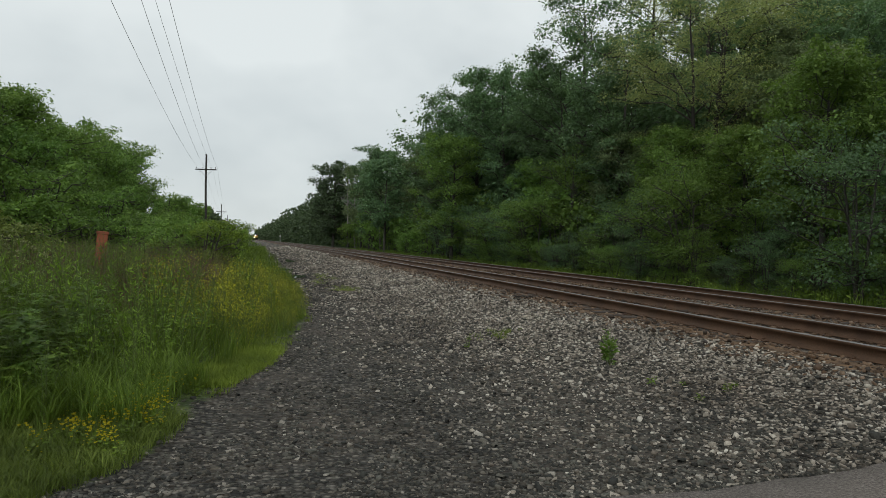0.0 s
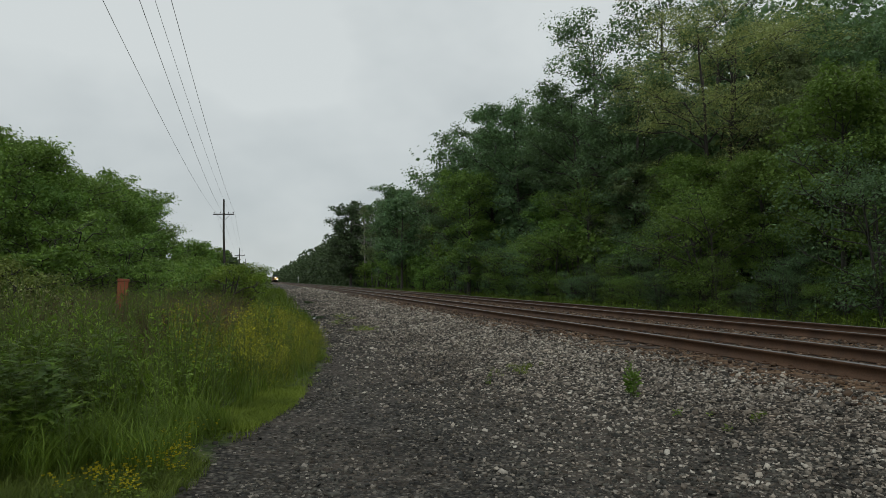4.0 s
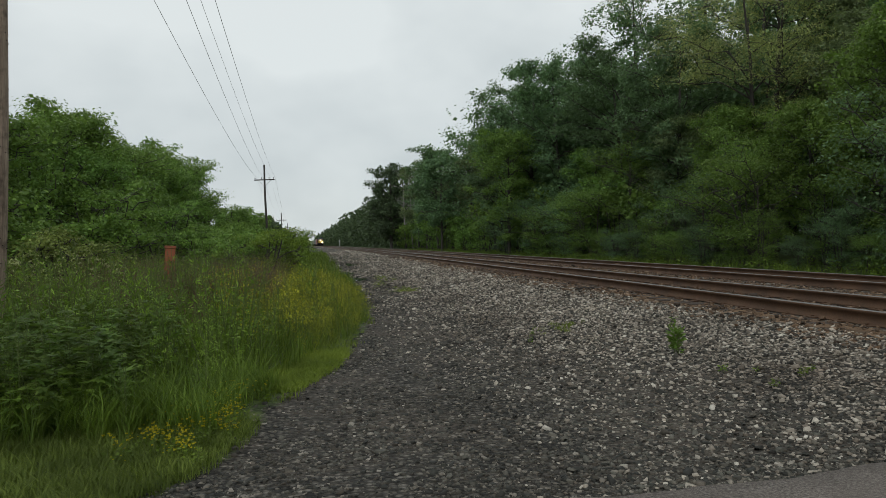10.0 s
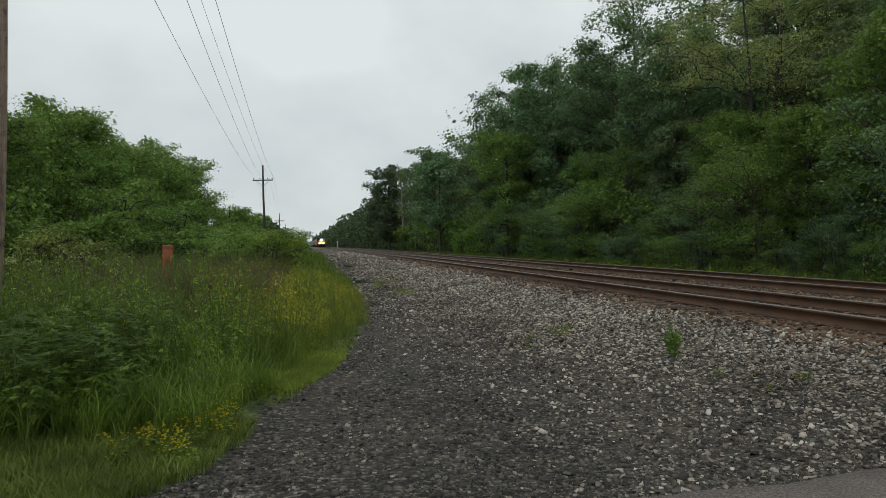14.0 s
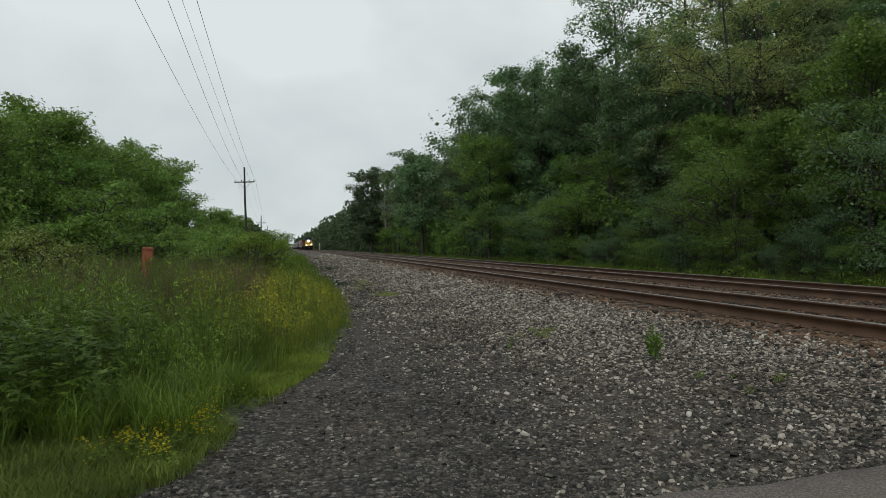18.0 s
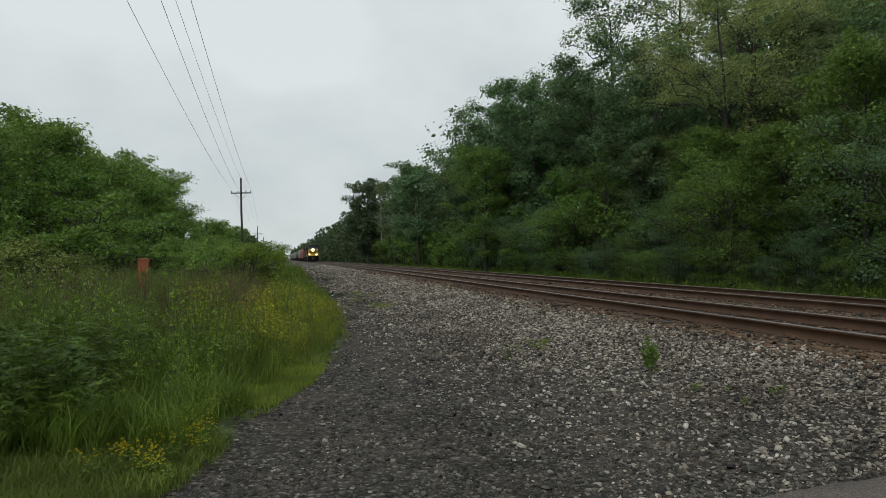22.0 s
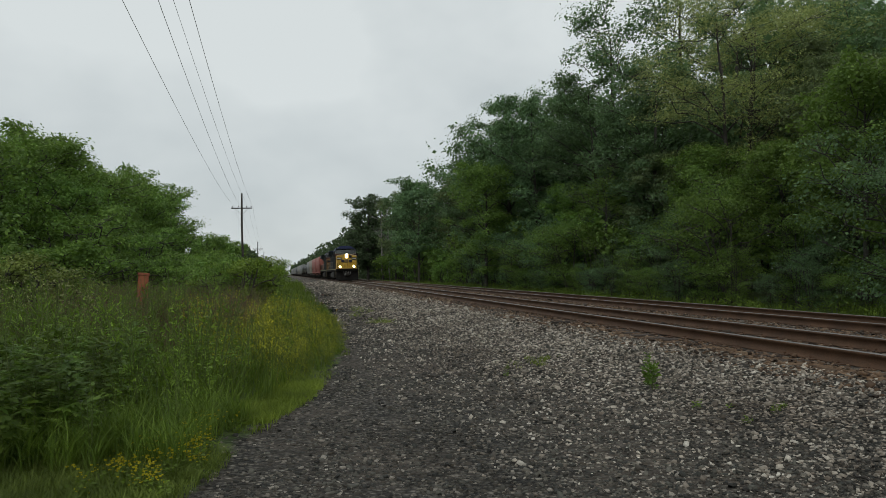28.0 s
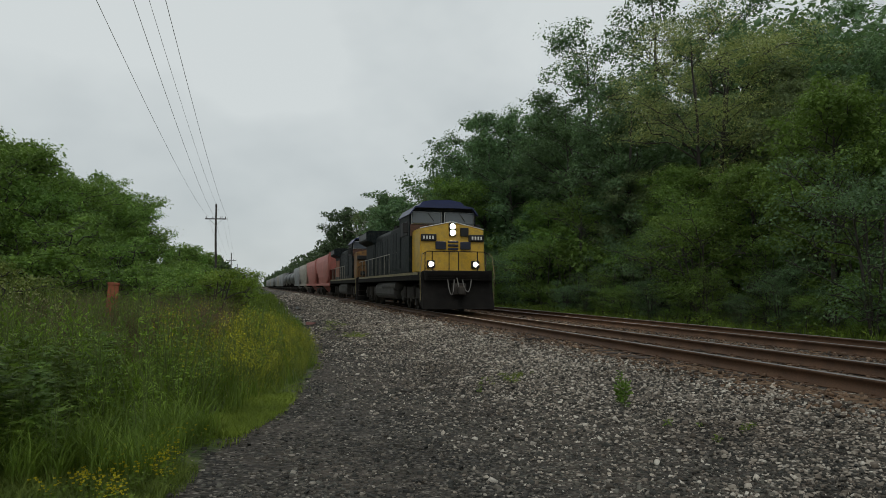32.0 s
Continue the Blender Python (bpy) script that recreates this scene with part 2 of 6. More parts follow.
def cyl(bm, a, b, r0, r1=None, sides=12):
    a, b = Vector(a), Vector(b)
    r1 = r0 if r1 is None else r1
    m = Matrix.Translation((a + b) / 2) @ (b - a).to_track_quat("Z", "Y").to_matrix().to_4x4()
    bmesh.ops.create_cone(bm, cap_ends=True, segments=sides, radius1=r0, radius2=r1, depth=(b - a).length, matrix=m)
    return bm


def prism(bm, outline, y0, y1, bevel=0.0):
    """Extrude an outline of (x, z) along y."""
    front = [bm.verts.new((x, y0, z)) for x, z in outline]
    back = [bm.verts.new((x, y1, z)) for x, z in outline]
    n = len(outline)
    bm.faces.new(front)
    bm.faces.new(back[::-1])
    for i in range(n):
        bm.faces.new((front[i], back[i], back[(i + 1) % n], front[(i + 1) % n]))
    bmesh.ops.recalc_face_normals(bm, faces=bm.faces[:])
    if bevel:
        bmesh.ops.bevel(bm, geom=bm.edges[:], offset=bevel, segments=2, affect="EDGES")
    return bm


def side_prism(bm, outline, x0, x1, bevel=0.0):
    """Extrude an outline of (y, z) along x."""
    front = [bm.verts.new((x0, y, z)) for y, z in outline]
    back = [bm.verts.new((x1, y, z)) for y, z in outline]
    n = len(outline)
    bm.faces.new(front)
    bm.faces.new(back[::-1])
    for i in range(n):
        bm.faces.new((front[i], back[i], back[(i + 1) % n], front[(i + 1) % n]))
    bmesh.ops.recalc_face_normals(bm, faces=bm.faces[:])
    if bevel:
        bmesh.ops.bevel(bm, geom=bm.edges[:], offset=bevel, segments=2, affect="EDGES")
    return bm


def tube(points, radii, sides=6):
    """A tapering tube through points: its corners and quads."""
    pts = np.asarray(points, float)
    n = len(pts)
    tang = np.gradient(pts, axis=0)
    tang /= np.linalg.norm(tang, axis=1)[:, None] + 1e-9
    ref = np.where(np.abs(tang[:, 2:3]) > 0.9, [[1.0, 0, 0]], [[0, 0, 1.0]])
    u = np.cross(tang, ref)
    u /= np.linalg.norm(u, axis=1)[:, None] + 1e-9
    v = np.cross(tang, u)
    a = np.linspace(0, 2 * math.pi, sides, endpoint=False)
    ring = (np.cos(a)[None, :, None] * u[:, None, :] + np.sin(a)[None, :, None] * v[:, None, :]) * np.asarray(radii)[:, None, None]
    verts = (pts[:, None, :] + ring).reshape(-1, 3)
    i, j = np.meshgrid(np.arange(n - 1), np.arange(sides), indexing="ij")
    k = (j + 1) % sides
    quads = np.stack([i * sides + j, i * sides + k, (i + 1) * sides + k, (i + 1) * sides + j], -1).reshape(-1, 4)
    return verts, quads


def join(pieces):
    """Join (corners, quads) pieces into one pair."""
    vs, qs, at = [], [], 0
    for v, q in pieces:
        vs.append(v)
        qs.append(np.asarray(q) + at)
        at += len(v)
    return np.concatenate(vs), np.concatenate(qs)


def unit(v):
    return v / (np.linalg.norm(v, axis=-1, keepdims=True) + 1e-9)


def leaf_cards(rng, at, along, size, width=0.5, fold=0.25, up=0.4, facing=None):
    """Folded, pointed leaves at the places given, growing along the ways given."""
    n = len(at)
    along = unit(along)
    if facing is None:
        nrm = unit(rng.normal(size=(n, 3)) + [0, 0, up * 2])
        side = unit(np.cross(along, nrm))
        nrm = np.cross(side, along)
    else:
        nrm = unit(facing)
        along = unit(along - nrm * (along * nrm).sum(1, keepdims=True))
        side = np.cross(along, nrm)
    s = np.broadcast_to(np.asarray(size, float), (n,))[:, None]
    base = at
    tip = at + along * s
    mid = at + along * s * 0.45 + nrm * s * fold * 0.4
    left = mid + side * s * width * 0.5 - nrm * s * fold * 0.5
    right = mid - side * s * width * 0.5 - nrm * s * fold * 0.5
    v = np.stack([base, left, tip, right], 1).reshape(-1, 3)
    q = np.arange(n * 4).reshape(n, 4)
    return v, q


def scatter(proto, places, turns, scales, lean=None):
    """Place copies of a (corners, quads) piece, each with its turn and scale."""
    v, q = proto
    c, s = np.cos(turns), np.sin(turns)
    x = v[None, :, 0] * c[:, None] - v[None, :, 1] * s[:, None]
    y = v[None, :, 0] * s[:, None] + v[None, :, 1] * c[:, None]
    z = np.broadcast_to(v[None, :, 2], x.shape)
    p = np.stack([x, y, z], -1) * scales[:, None, None]
    if lean is not None:
        p[..., :2] += lean[:, None, :] * p[..., 2:3]
    p = p + places[:, None, :]
    n, k = len(places), len(v)
    qq = q[None] + (np.arange(n) * k)[:, None, None]
    return p.reshape(-1, 3), qq.reshape(-1, 4)


# ---------------------------------------------------------------- the plan
RAIL_Z = 0.56
FAR = 4.2


def _bend():
    s = np.arange(-300.0, 1600.0, 1.0)
    k = np.clip((s - 30) / 115, 0, 1)
    slope = -0.0170 * k * k * (3 - 2 * k)
    x = np.cumsum(slope)
    return s, 7.62 + x - x[330], slope


BEND_S, BEND_X, BEND_M = _bend()


def centre(y):
    """The near track's middle line."""
    return np.interp(y, BEND_S, BEND_X)


def heading(y):
    return np.interp(y, BEND_S, BEND_M)


def verge_edge(y):
    """Where the gravel lane ends and the grass begins."""
    near = np.interp(y, [-40, 3.6, 4.6, 5.2, 6.1, 7.3, 9.6, 13, 16, 23, 33, 55, 145], [-1.9, -1.7, -1.25, -0.85, -0.62, -0.5, 0.2, 0.75, 1.05, 1.3, 1.35, 1.15, 0.9])
    return near + np.minimum(0, (centre(y) - centre(145)) * (np.asarray(y) > 145))


def height(x, y):
    u = x - centre(y)
    prof = np.interp(u, [-60, -11, -8.2, -6.2, -4.6, -1.85, -1.4, 2.1, 2.5, 5.9, 6.3, 8.3, 10, 30, 60],
                     [0.25, 0.12, 0.03, 0.0, 0.04, 0.325, 0.362, 0.362, 0.318, 0.31, 0.26, -0.05, 0.1, 0.45, 0.6])
    return prof


def build_ground():
    xs = np.unique(np.concatenate([np.linspace(-900, -40, 14), np.linspace(-40, -6, 18), np.arange(-6, 14.5, 0.22), np.linspace(14.5, 40, 20), np.linspace(40, 900, 14)]))
    ys = np.unique(np.concatenate([np.linspace(-400, -20, 12), np.arange(-20, 3, 1.0), np.arange(3, 26, 0.25), np.arange(26, 80, 1.0), np.arange(80, 300, 6), np.linspace(300, 4500, 40)]))
    X, Y = np.meshgrid(xs, ys, indexing="ij")
    shift = (centre(Y) - centre(0)) * (np.abs(X) < 60)
    X = X + shift
    Z = height(X, Y)
    near = (X > -6) & (X < 7) & (Y < 60)
    wob = np.vectorize(lambda a, b: noise.noise((a * 0.5, b * 0.35, 0)))(X, Y)
    Z = Z + near * wob * 0.03
    ni, nj = X.shape
    i, j = np.meshgrid(np.arange(ni - 1), np.arange(nj - 1), indexing="ij")
    a = i * nj + j
    quads = np.stack([a, a + nj, a + nj + 1, a + 1], -1).reshape(-1, 4)
    m, nt, b = nodes_of("ground_cover")
    lane = nt.nodes.new("ShaderNodeAttribute")
    lane.attribute_name = "lane"
    bal = nt.nodes.new("ShaderNodeAttribute")
    bal.attribute_name = "ballast"

    def crumbs(scale, dark, mid, light):
        tc = nt.nodes.new("ShaderNodeTexCoord")
        vo = nt.nodes.new("ShaderNodeTexVoronoi")
        vo.inputs["Scale"].default_value = scale
        nt.links.new(tc.outputs["Object"], vo.inputs["Vector"])
        sep = nt.nodes.new("ShaderNodeSeparateColor")
        nt.links.new(vo.outputs["Color"], sep.inputs[0])
        col = ramp_node(nt, sep.outputs[0], [(0.0, dark), (0.5, mid), (1.0, light)])
        # Lightens cell middles and darkens rims, painting the shade in gaps between stones.
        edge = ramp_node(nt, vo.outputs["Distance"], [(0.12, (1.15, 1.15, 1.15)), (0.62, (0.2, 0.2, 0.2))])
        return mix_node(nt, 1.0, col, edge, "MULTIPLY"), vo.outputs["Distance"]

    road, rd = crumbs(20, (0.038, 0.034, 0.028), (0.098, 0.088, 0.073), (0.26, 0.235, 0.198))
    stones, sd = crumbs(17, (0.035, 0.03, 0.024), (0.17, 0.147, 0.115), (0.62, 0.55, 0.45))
    patch = noise_node(nt, 0.45, 5)
    road = mix_node(nt, ramp_node(nt, patch, [(0.42, (0, 0, 0)), (0.6, (0.85, 0.85, 0.85))]), road, mix_node(nt, 0.7, road, (0.1, 0.08, 0.062)))
    rusty = ramp_node(nt, noise_node(nt, 0.7, 4), [(0.42, (0, 0, 0)), (0.7, (0.45, 0.45, 0.45))])
    stones = mix_node(nt, rusty, stones, mix_node(nt, 1.0, stones, (0.95, 0.72, 0.6), "MULTIPLY"))
    soil = ramp_node(nt, noise_node(nt, 3.5, 6), [(0.3, (0.035, 0.05, 0.016)), (0.55, (0.065, 0.095, 0.025)), (0.75, (0.1, 0.12, 0.035))])
    frill = noise_node(nt, 2.6, 6, rough=0.7)

    def frayed(attr, width):
        ad = nt.nodes.new("ShaderNodeMath")
        ad.operation = "MULTIPLY_ADD"
        nt.links.new(frill, ad.inputs[0])
        ad.inputs[1].default_value = width
        nt.links.new(attr.outputs["Fac"], ad.inputs[2])
        return ramp_node(nt, ad.outputs[0], [(0.5 + width * 0.5 - 0.06, (0, 0, 0)), (0.5 + width * 0.5 + 0.06, (1, 1, 1))])

    bare = nt.nodes.new("ShaderNodeAttribute")
    bare.attribute_name = "bare_soil"
    earth = ramp_node(nt, noise_node(nt, 9, 6, rough=0.7), [(0.3, (0.036, 0.026, 0.019)), (0.55, (0.085, 0.062, 0.045)), (0.75, (0.16, 0.122, 0.094))])
    road = mix_node(nt, frayed(bare, 1.2), road, mix_node(nt, 0.9, road, earth))
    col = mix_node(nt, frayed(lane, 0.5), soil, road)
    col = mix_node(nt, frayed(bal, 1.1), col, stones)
    dirt = nt.nodes.new("ShaderNodeAttribute")
    dirt.attribute_name = "rail_dirt"
    brown = ramp_node(nt, noise_node(nt, 5, 6), [(0.3, (0.08, 0.05, 0.028)), (0.7, (0.24, 0.145, 0.08))])
    col = mix_node(nt, frayed(dirt, 1.0), col, brown)
    heaps = ramp_node(nt, noise_node(nt, 4.5, 8, rough=0.75), [(0.34, (0.45, 0.45, 0.45)), (0.52, (1.0, 1.0, 1.0)), (0.68, (1.5, 1.48, 1.45))])
    col = mix_node(nt, 1.0, col, heaps, "MULTIPLY")
    nt.links.new(col, b.inputs["Base Color"])
    b.inputs["Roughness"].default_value = 0.85
    b.inputs["Specular IOR Level"].default_value = 0.3
    hmix = mix_node(nt, 0.5, rd, sd)
    bump_node(nt, b, hmix, 1.0, 0.04)
    me = mesh_np("ground", np.stack([X, Y, Z], -1).reshape(-1, 3), quads, [m], smooth=True)
    u = X - centre(Y)
    edge = verge_edge(Y)
    lane_v = np.clip(0.5 + (X - edge) / 0.8, 0, 1) * np.clip(0.5 + (8.8 - u) / 1.0, 0, 1)
    bal_v = np.clip(0.5 + (u + np.interp(Y, [0, 5, 7, 10, 14, 30], [2.5, 2.9, 3.6, 4.3, 4.6, 4.5])) / 2.2, 0, 1) * np.clip(0.5 + (8.4 - u) / 0.6, 0, 1)
    dirt_v = np.clip(0.72 - np.abs(np.abs(u - 0.0) - 1.2) / 0.9, 0, 1) * 1.0
    bare_v = np.clip(0.85 - np.abs(X - edge - 0.75) / 1.0, 0, 1) * np.interp(Y, [4, 12, 20], [1.0, 0.8, 0.0])
    for name, val in (("bare_soil", bare_v), ("lane", lane_v), ("ballast", bal_v), ("rail_dirt", dirt_v)):
        at = me.attributes.new(name, "FLOAT", "POINT")
        at.data.foreach_set("value", val.astype(np.float32).ravel())
    return tagged(new("ground", me), "grey gravel lane and pale ballast between grass verges", "ground", kind="structure")


ground = build_ground()


def road_edge(x):
    """Where the asphalt of the crossing ends."""
    return 4.25 - 0.045 * (x - 1.25)


def build_road():
    """The asphalt crossing that passes just before the camera."""
    xs = np.arange(-30, 40, 0.125)
    ys = np.linspace(-3.4, 4.0, 16)
    X, Y = np.meshgrid(xs, ys, indexing="ij")
    k = (Y + 3.4) / 7.4
    edge = road_edge(X) + 0.02 * np.sin(X * 2.3) + 0.015 * np.sin(X * 6.1) + 0.01 * np.sin(X * 17.0)
    Y = np.where(k > 0.999, edge, Y)
    Z = np.interp(X - centre(0), [-38, -11, -8.2, -6, -4.6, -3.9, -3.2, -1.8, 6.4, 10, 40], [0.24, 0.19, 0.09, 0.05, 0.08, 0.14, 0.24, 0.545, 0.52, 0.2, 0.6])
    Z = np.where(k > 0.999, Z - 0.03, Z)
    ni, nj = X.shape
    top = np.stack([X, Y, Z], -1).reshape(-1, 3)
    i, j = np.meshgrid(np.arange(ni - 1), np.arange(nj - 1), indexing="ij")
    a = i * nj + j
    quads = [np.stack([a, a + nj, a + nj + 1, a + 1], -1).reshape(-1, 4)]
    low = top.copy()
    low[:, 2] -= 0.3
    n = len(top)
    for row in (0, nj - 1):
        i = np.arange(ni - 1)
        a = i * nj + row
        quads.append(np.stack([a, a + nj, a + nj + n, a + n], -1))
    me = mesh_np("asphalt_road", np.concatenate([top, low]), np.concatenate(quads), [M_ASPHALT])
    tagged(new("road", me), "worn grey asphalt of the level crossing", "road", kind="structure")


build_road()


# ---------------------------------------------------------------- track
def build_rail(parent, off, z):
    s = np.concatenate([np.arange(-40, 120, 3.0), np.arange(120, 1100, 14.0)])
    prof = [(-0.075, -0.185), (0.075, -0.185), (0.075, -0.172), (0.012, -0.15), (0.011, -0.05), (0.037, -0.04), (0.037, -0.006), (0.028, 0.0), (-0.028, 0.0), (-0.037, -0.006), (-0.037, -0.04), (-0.011, -0.05), (-0.012, -0.15), (-0.075, -0.172)]
    k = len(prof)
    v = np.array([[(centre(y) + off + px, y, z + pz) for px, pz in prof] for y in s]).reshape(-1, 3)
    i, j = np.meshgrid(np.arange(len(s) - 1), np.arange(k), indexing="ij")
    q = np.stack([i * k + j, (i + 1) * k + j, (i + 1) * k + (j + 1) % k, i * k + (j + 1) % k], -1).reshape(-1, 4)
    idx = np.where((j.ravel() >= 6) & (j.ravel() <= 8), 1, 0)
    return part_me("rail", mesh_np("rail", v, q, [M_RAIL, M_RAIL_TOP], idx), parent)


def build_track(off, z, label, ties):
    t = thing("railway_track", label, "railway track", group="railway tracks", kind="structure")
    for o in (-0.7525, 0.7525):
        build_rail(t, off + o, z)
    bm = bmesh.new()
    box(bm, -1.3, 1.3, -0.115, 0.115, -0.36, -0.187, 0.012)
    tie_me = bpy.data.meshes.new("tie")
    bm.to_mesh(tie_me)
    bm.free()
    tie_me.materials.append(M_TIE)
    bm = bmesh.new()
    for sx in (-0.7525, 0.7525):
        box(bm, sx - 0.17, sx - 0.078, -0.09, 0.09, -0.187, -0.168, 0.004)
        box(bm, sx + 0.078, sx + 0.17, -0.09, 0.09, -0.187, -0.168, 0.004)
        for dx in (-0.09, 0.09):
            box(bm, sx + dx - 0.02, sx + dx + 0.02, 0.03, 0.055, -0.17, -0.152)
    plate_me = bpy.data.meshes.new("tie_plates")
    bm.to_mesh(plate_me)
    bm.free()
    plate_me.materials.append(M_RAIL)
    rng = np.random.default_rng(3)
    for i in range(ties):
        y = -2 + i * 0.535
        if -2.6 < y < 4.2:
            continue
        m = pose(float(centre(y)) + off + rng.uniform(-0.06, 0.06), y, z + rng.uniform(-0.012, 0), rng.uniform(-0.6, 0.6), rng.uniform(-0.4, 0.4), rng.uniform(-1.5, 1.5))
        tie = part_me("tie", tie_me, t)
        tie.matrix_basis = m
        if y < 45:
            pl = part_me("tie_plate", plate_me, tie)
    return t


build_track(0.0, RAIL_Z, "rusty double-head steel rails on dark wooden ties", 210)
build_track(FAR, RAIL_Z - 0.05, "rusty steel rails of the second track on wooden ties", 110)


# ---------------------------------------------------------------- poles and wires
M_WIRE = plain("weathered_wire", (0.34, 0.345, 0.35), (0.48, 0.485, 0.49), 5, 0.6, 0.6, 0.1)
M_INSUL = plain("brown_insulator", (0.05, 0.04, 0.035), (0.09, 0.07, 0.06), 8, 0.25)


def utility_pole(x, y, top, arm_z, label, mat, lean=0.0, r=0.15):
    p = thing("utility_pole", label, "utility pole", pose(x, y, 0, 0, lean, 0), "utility poles along the line")
    z = np.linspace(-0.6, top, 24)
    pts = np.stack([0.03 * np.sin(z * 0.7), 0.02 * np.sin(z * 0.5), z], -1)
    v, q = tube(pts, np.interp(z, [0, top], [r, r * 0.62]), 16)
    part_me("shaft", mesh_np("shaft", v, q, [mat], smooth=True), p)
    bm = bmesh.new()
    cyl(bm, (0, 0, top - 0.01), (0, 0, top + 0.04), r * 0.62, r * 0.3, 16)
    part("cap", bm, mat, p)
    bm = bmesh.new()
    box(bm, -1.12, 1.12, -r - 0.06, -r + 0.05, arm_z - 0.06, arm_z + 0.06, 0.01)
    part("crossarm", bm, mat, p)
    for sx in (-1, 1):
        bm = bmesh.new()
        cyl(bm, (sx * 0.02, -r - 0.07, arm_z - 0.75), (sx * 0.7, -r - 0.07, arm_z - 0.05), 0.022, sides=6)
        part("arm_brace", bm, M_WIRE, p)
    for ix in (-1.02, -0.32, 0.52, 1.02):
        bm = bmesh.new()
        cyl(bm, (ix, -r, arm_z + 0.05), (ix, -r, arm_z + 0.16), 0.018, sides=8)
        cyl(bm, (ix, -r, arm_z + 0.14), (ix, -r, arm_z + 0.2), 0.06, 0.045, 10)
        cyl(bm, (ix, -r, arm_z + 0.2), (ix, -r, arm_z + 0.27), 0.05, 0.03, 10)
        part("insulator", bm, M_INSUL, p)
    return p


NEAR_POLE = (-4.05, 9.8)
POLES = [NEAR_POLE, (-5.53, 85.0), (-8.15, 175.0), (-10.3, 265.0), (-12.2, 355.0)]
near_pole = utility_pole(*NEAR_POLE, 10.2, 9.0, "weathered brown wooden utility pole full of nail holes", M_POLE, 3.0, 0.165)
prng = np.random.default_rng(8)
for i in range(70):
    a, z = prng.uniform(0, 2 * math.pi), prng.uniform(0.6, 6.5)
    r = np.interp(z, [0, 10.2], [0.165, 0.102])
    d = Vector((math.cos(a), math.sin(a), 0))
    axis = Vector((0.03 * math.sin(z * 0.7), 0.02 * math.sin(z * 0.5), z))
    bm = bmesh.new()
    cyl(bm, d * (r - 0.03) + axis, d * (r + 0.006) + axis, 0.008, sides=5)
    part("staple", bm, M_INSUL, near_pole)
utility_pole(*POLES[1], 10.7, 9.03, "dark wooden utility pole with a crossarm above the hedge", M_POLE_DARK, -1.0)
utility_pole(*POLES[2], 9.15, 7.45, "distant dark utility pole with one crossarm", M_POLE_DARK)
utility_pole(*POLES[3], 9.3, 7.7, "far dark utility pole with one crossarm", M_POLE_DARK)
utility_pole(*POLES[4], 9.3, 7.7, "far dark utility pole with one crossarm", M_POLE_DARK)


def wire(a, b, sag, r):
    u = np.linspace(0, 1, 40)
    pts = np.array(a)[None] * (1 - u[:, None]) + np.array(b)[None] * u[:, None]
    pts[:, 2] -= sag * 4 * u * (1 - u)
    v, q = tube(pts, np.full(40, r), 5)
    tagged(new("power_line", mesh_np("power_line", v, q, [M_WIRE])), "thin grey overhead wire strung between the poles", "power line", "overhead wires")


for (ax, az), ix, r in (((-3.91, 8.99), -1.02, 0.008), ((-3.0, 9.02), -0.32, 0.008), ((-2.7, 9.04), 0.52, 0.006), ((-2.32, 9.05), 1.02, 0.008)):
    wire((ax, 9.4, az), (POLES[1][0] + ix, 85, 9.3), 0.75, r)
    wire((ax + 0.9, -60, az), (ax, 9.4, az), 0.7, r)
    wire((POLES[1][0] + ix, 85, 9.3), (POLES[2][0] + ix, 175, 7.72), 0.9, r)
    wire((POLES[2][0] + ix, 175, 7.72), (POLES[3][0] + ix, 265, 7.97), 0.9, r)
    wire((POLES[3][0] + ix, 265, 7.97), (POLES[4][0] + ix, 355, 7.97), 0.9, r)


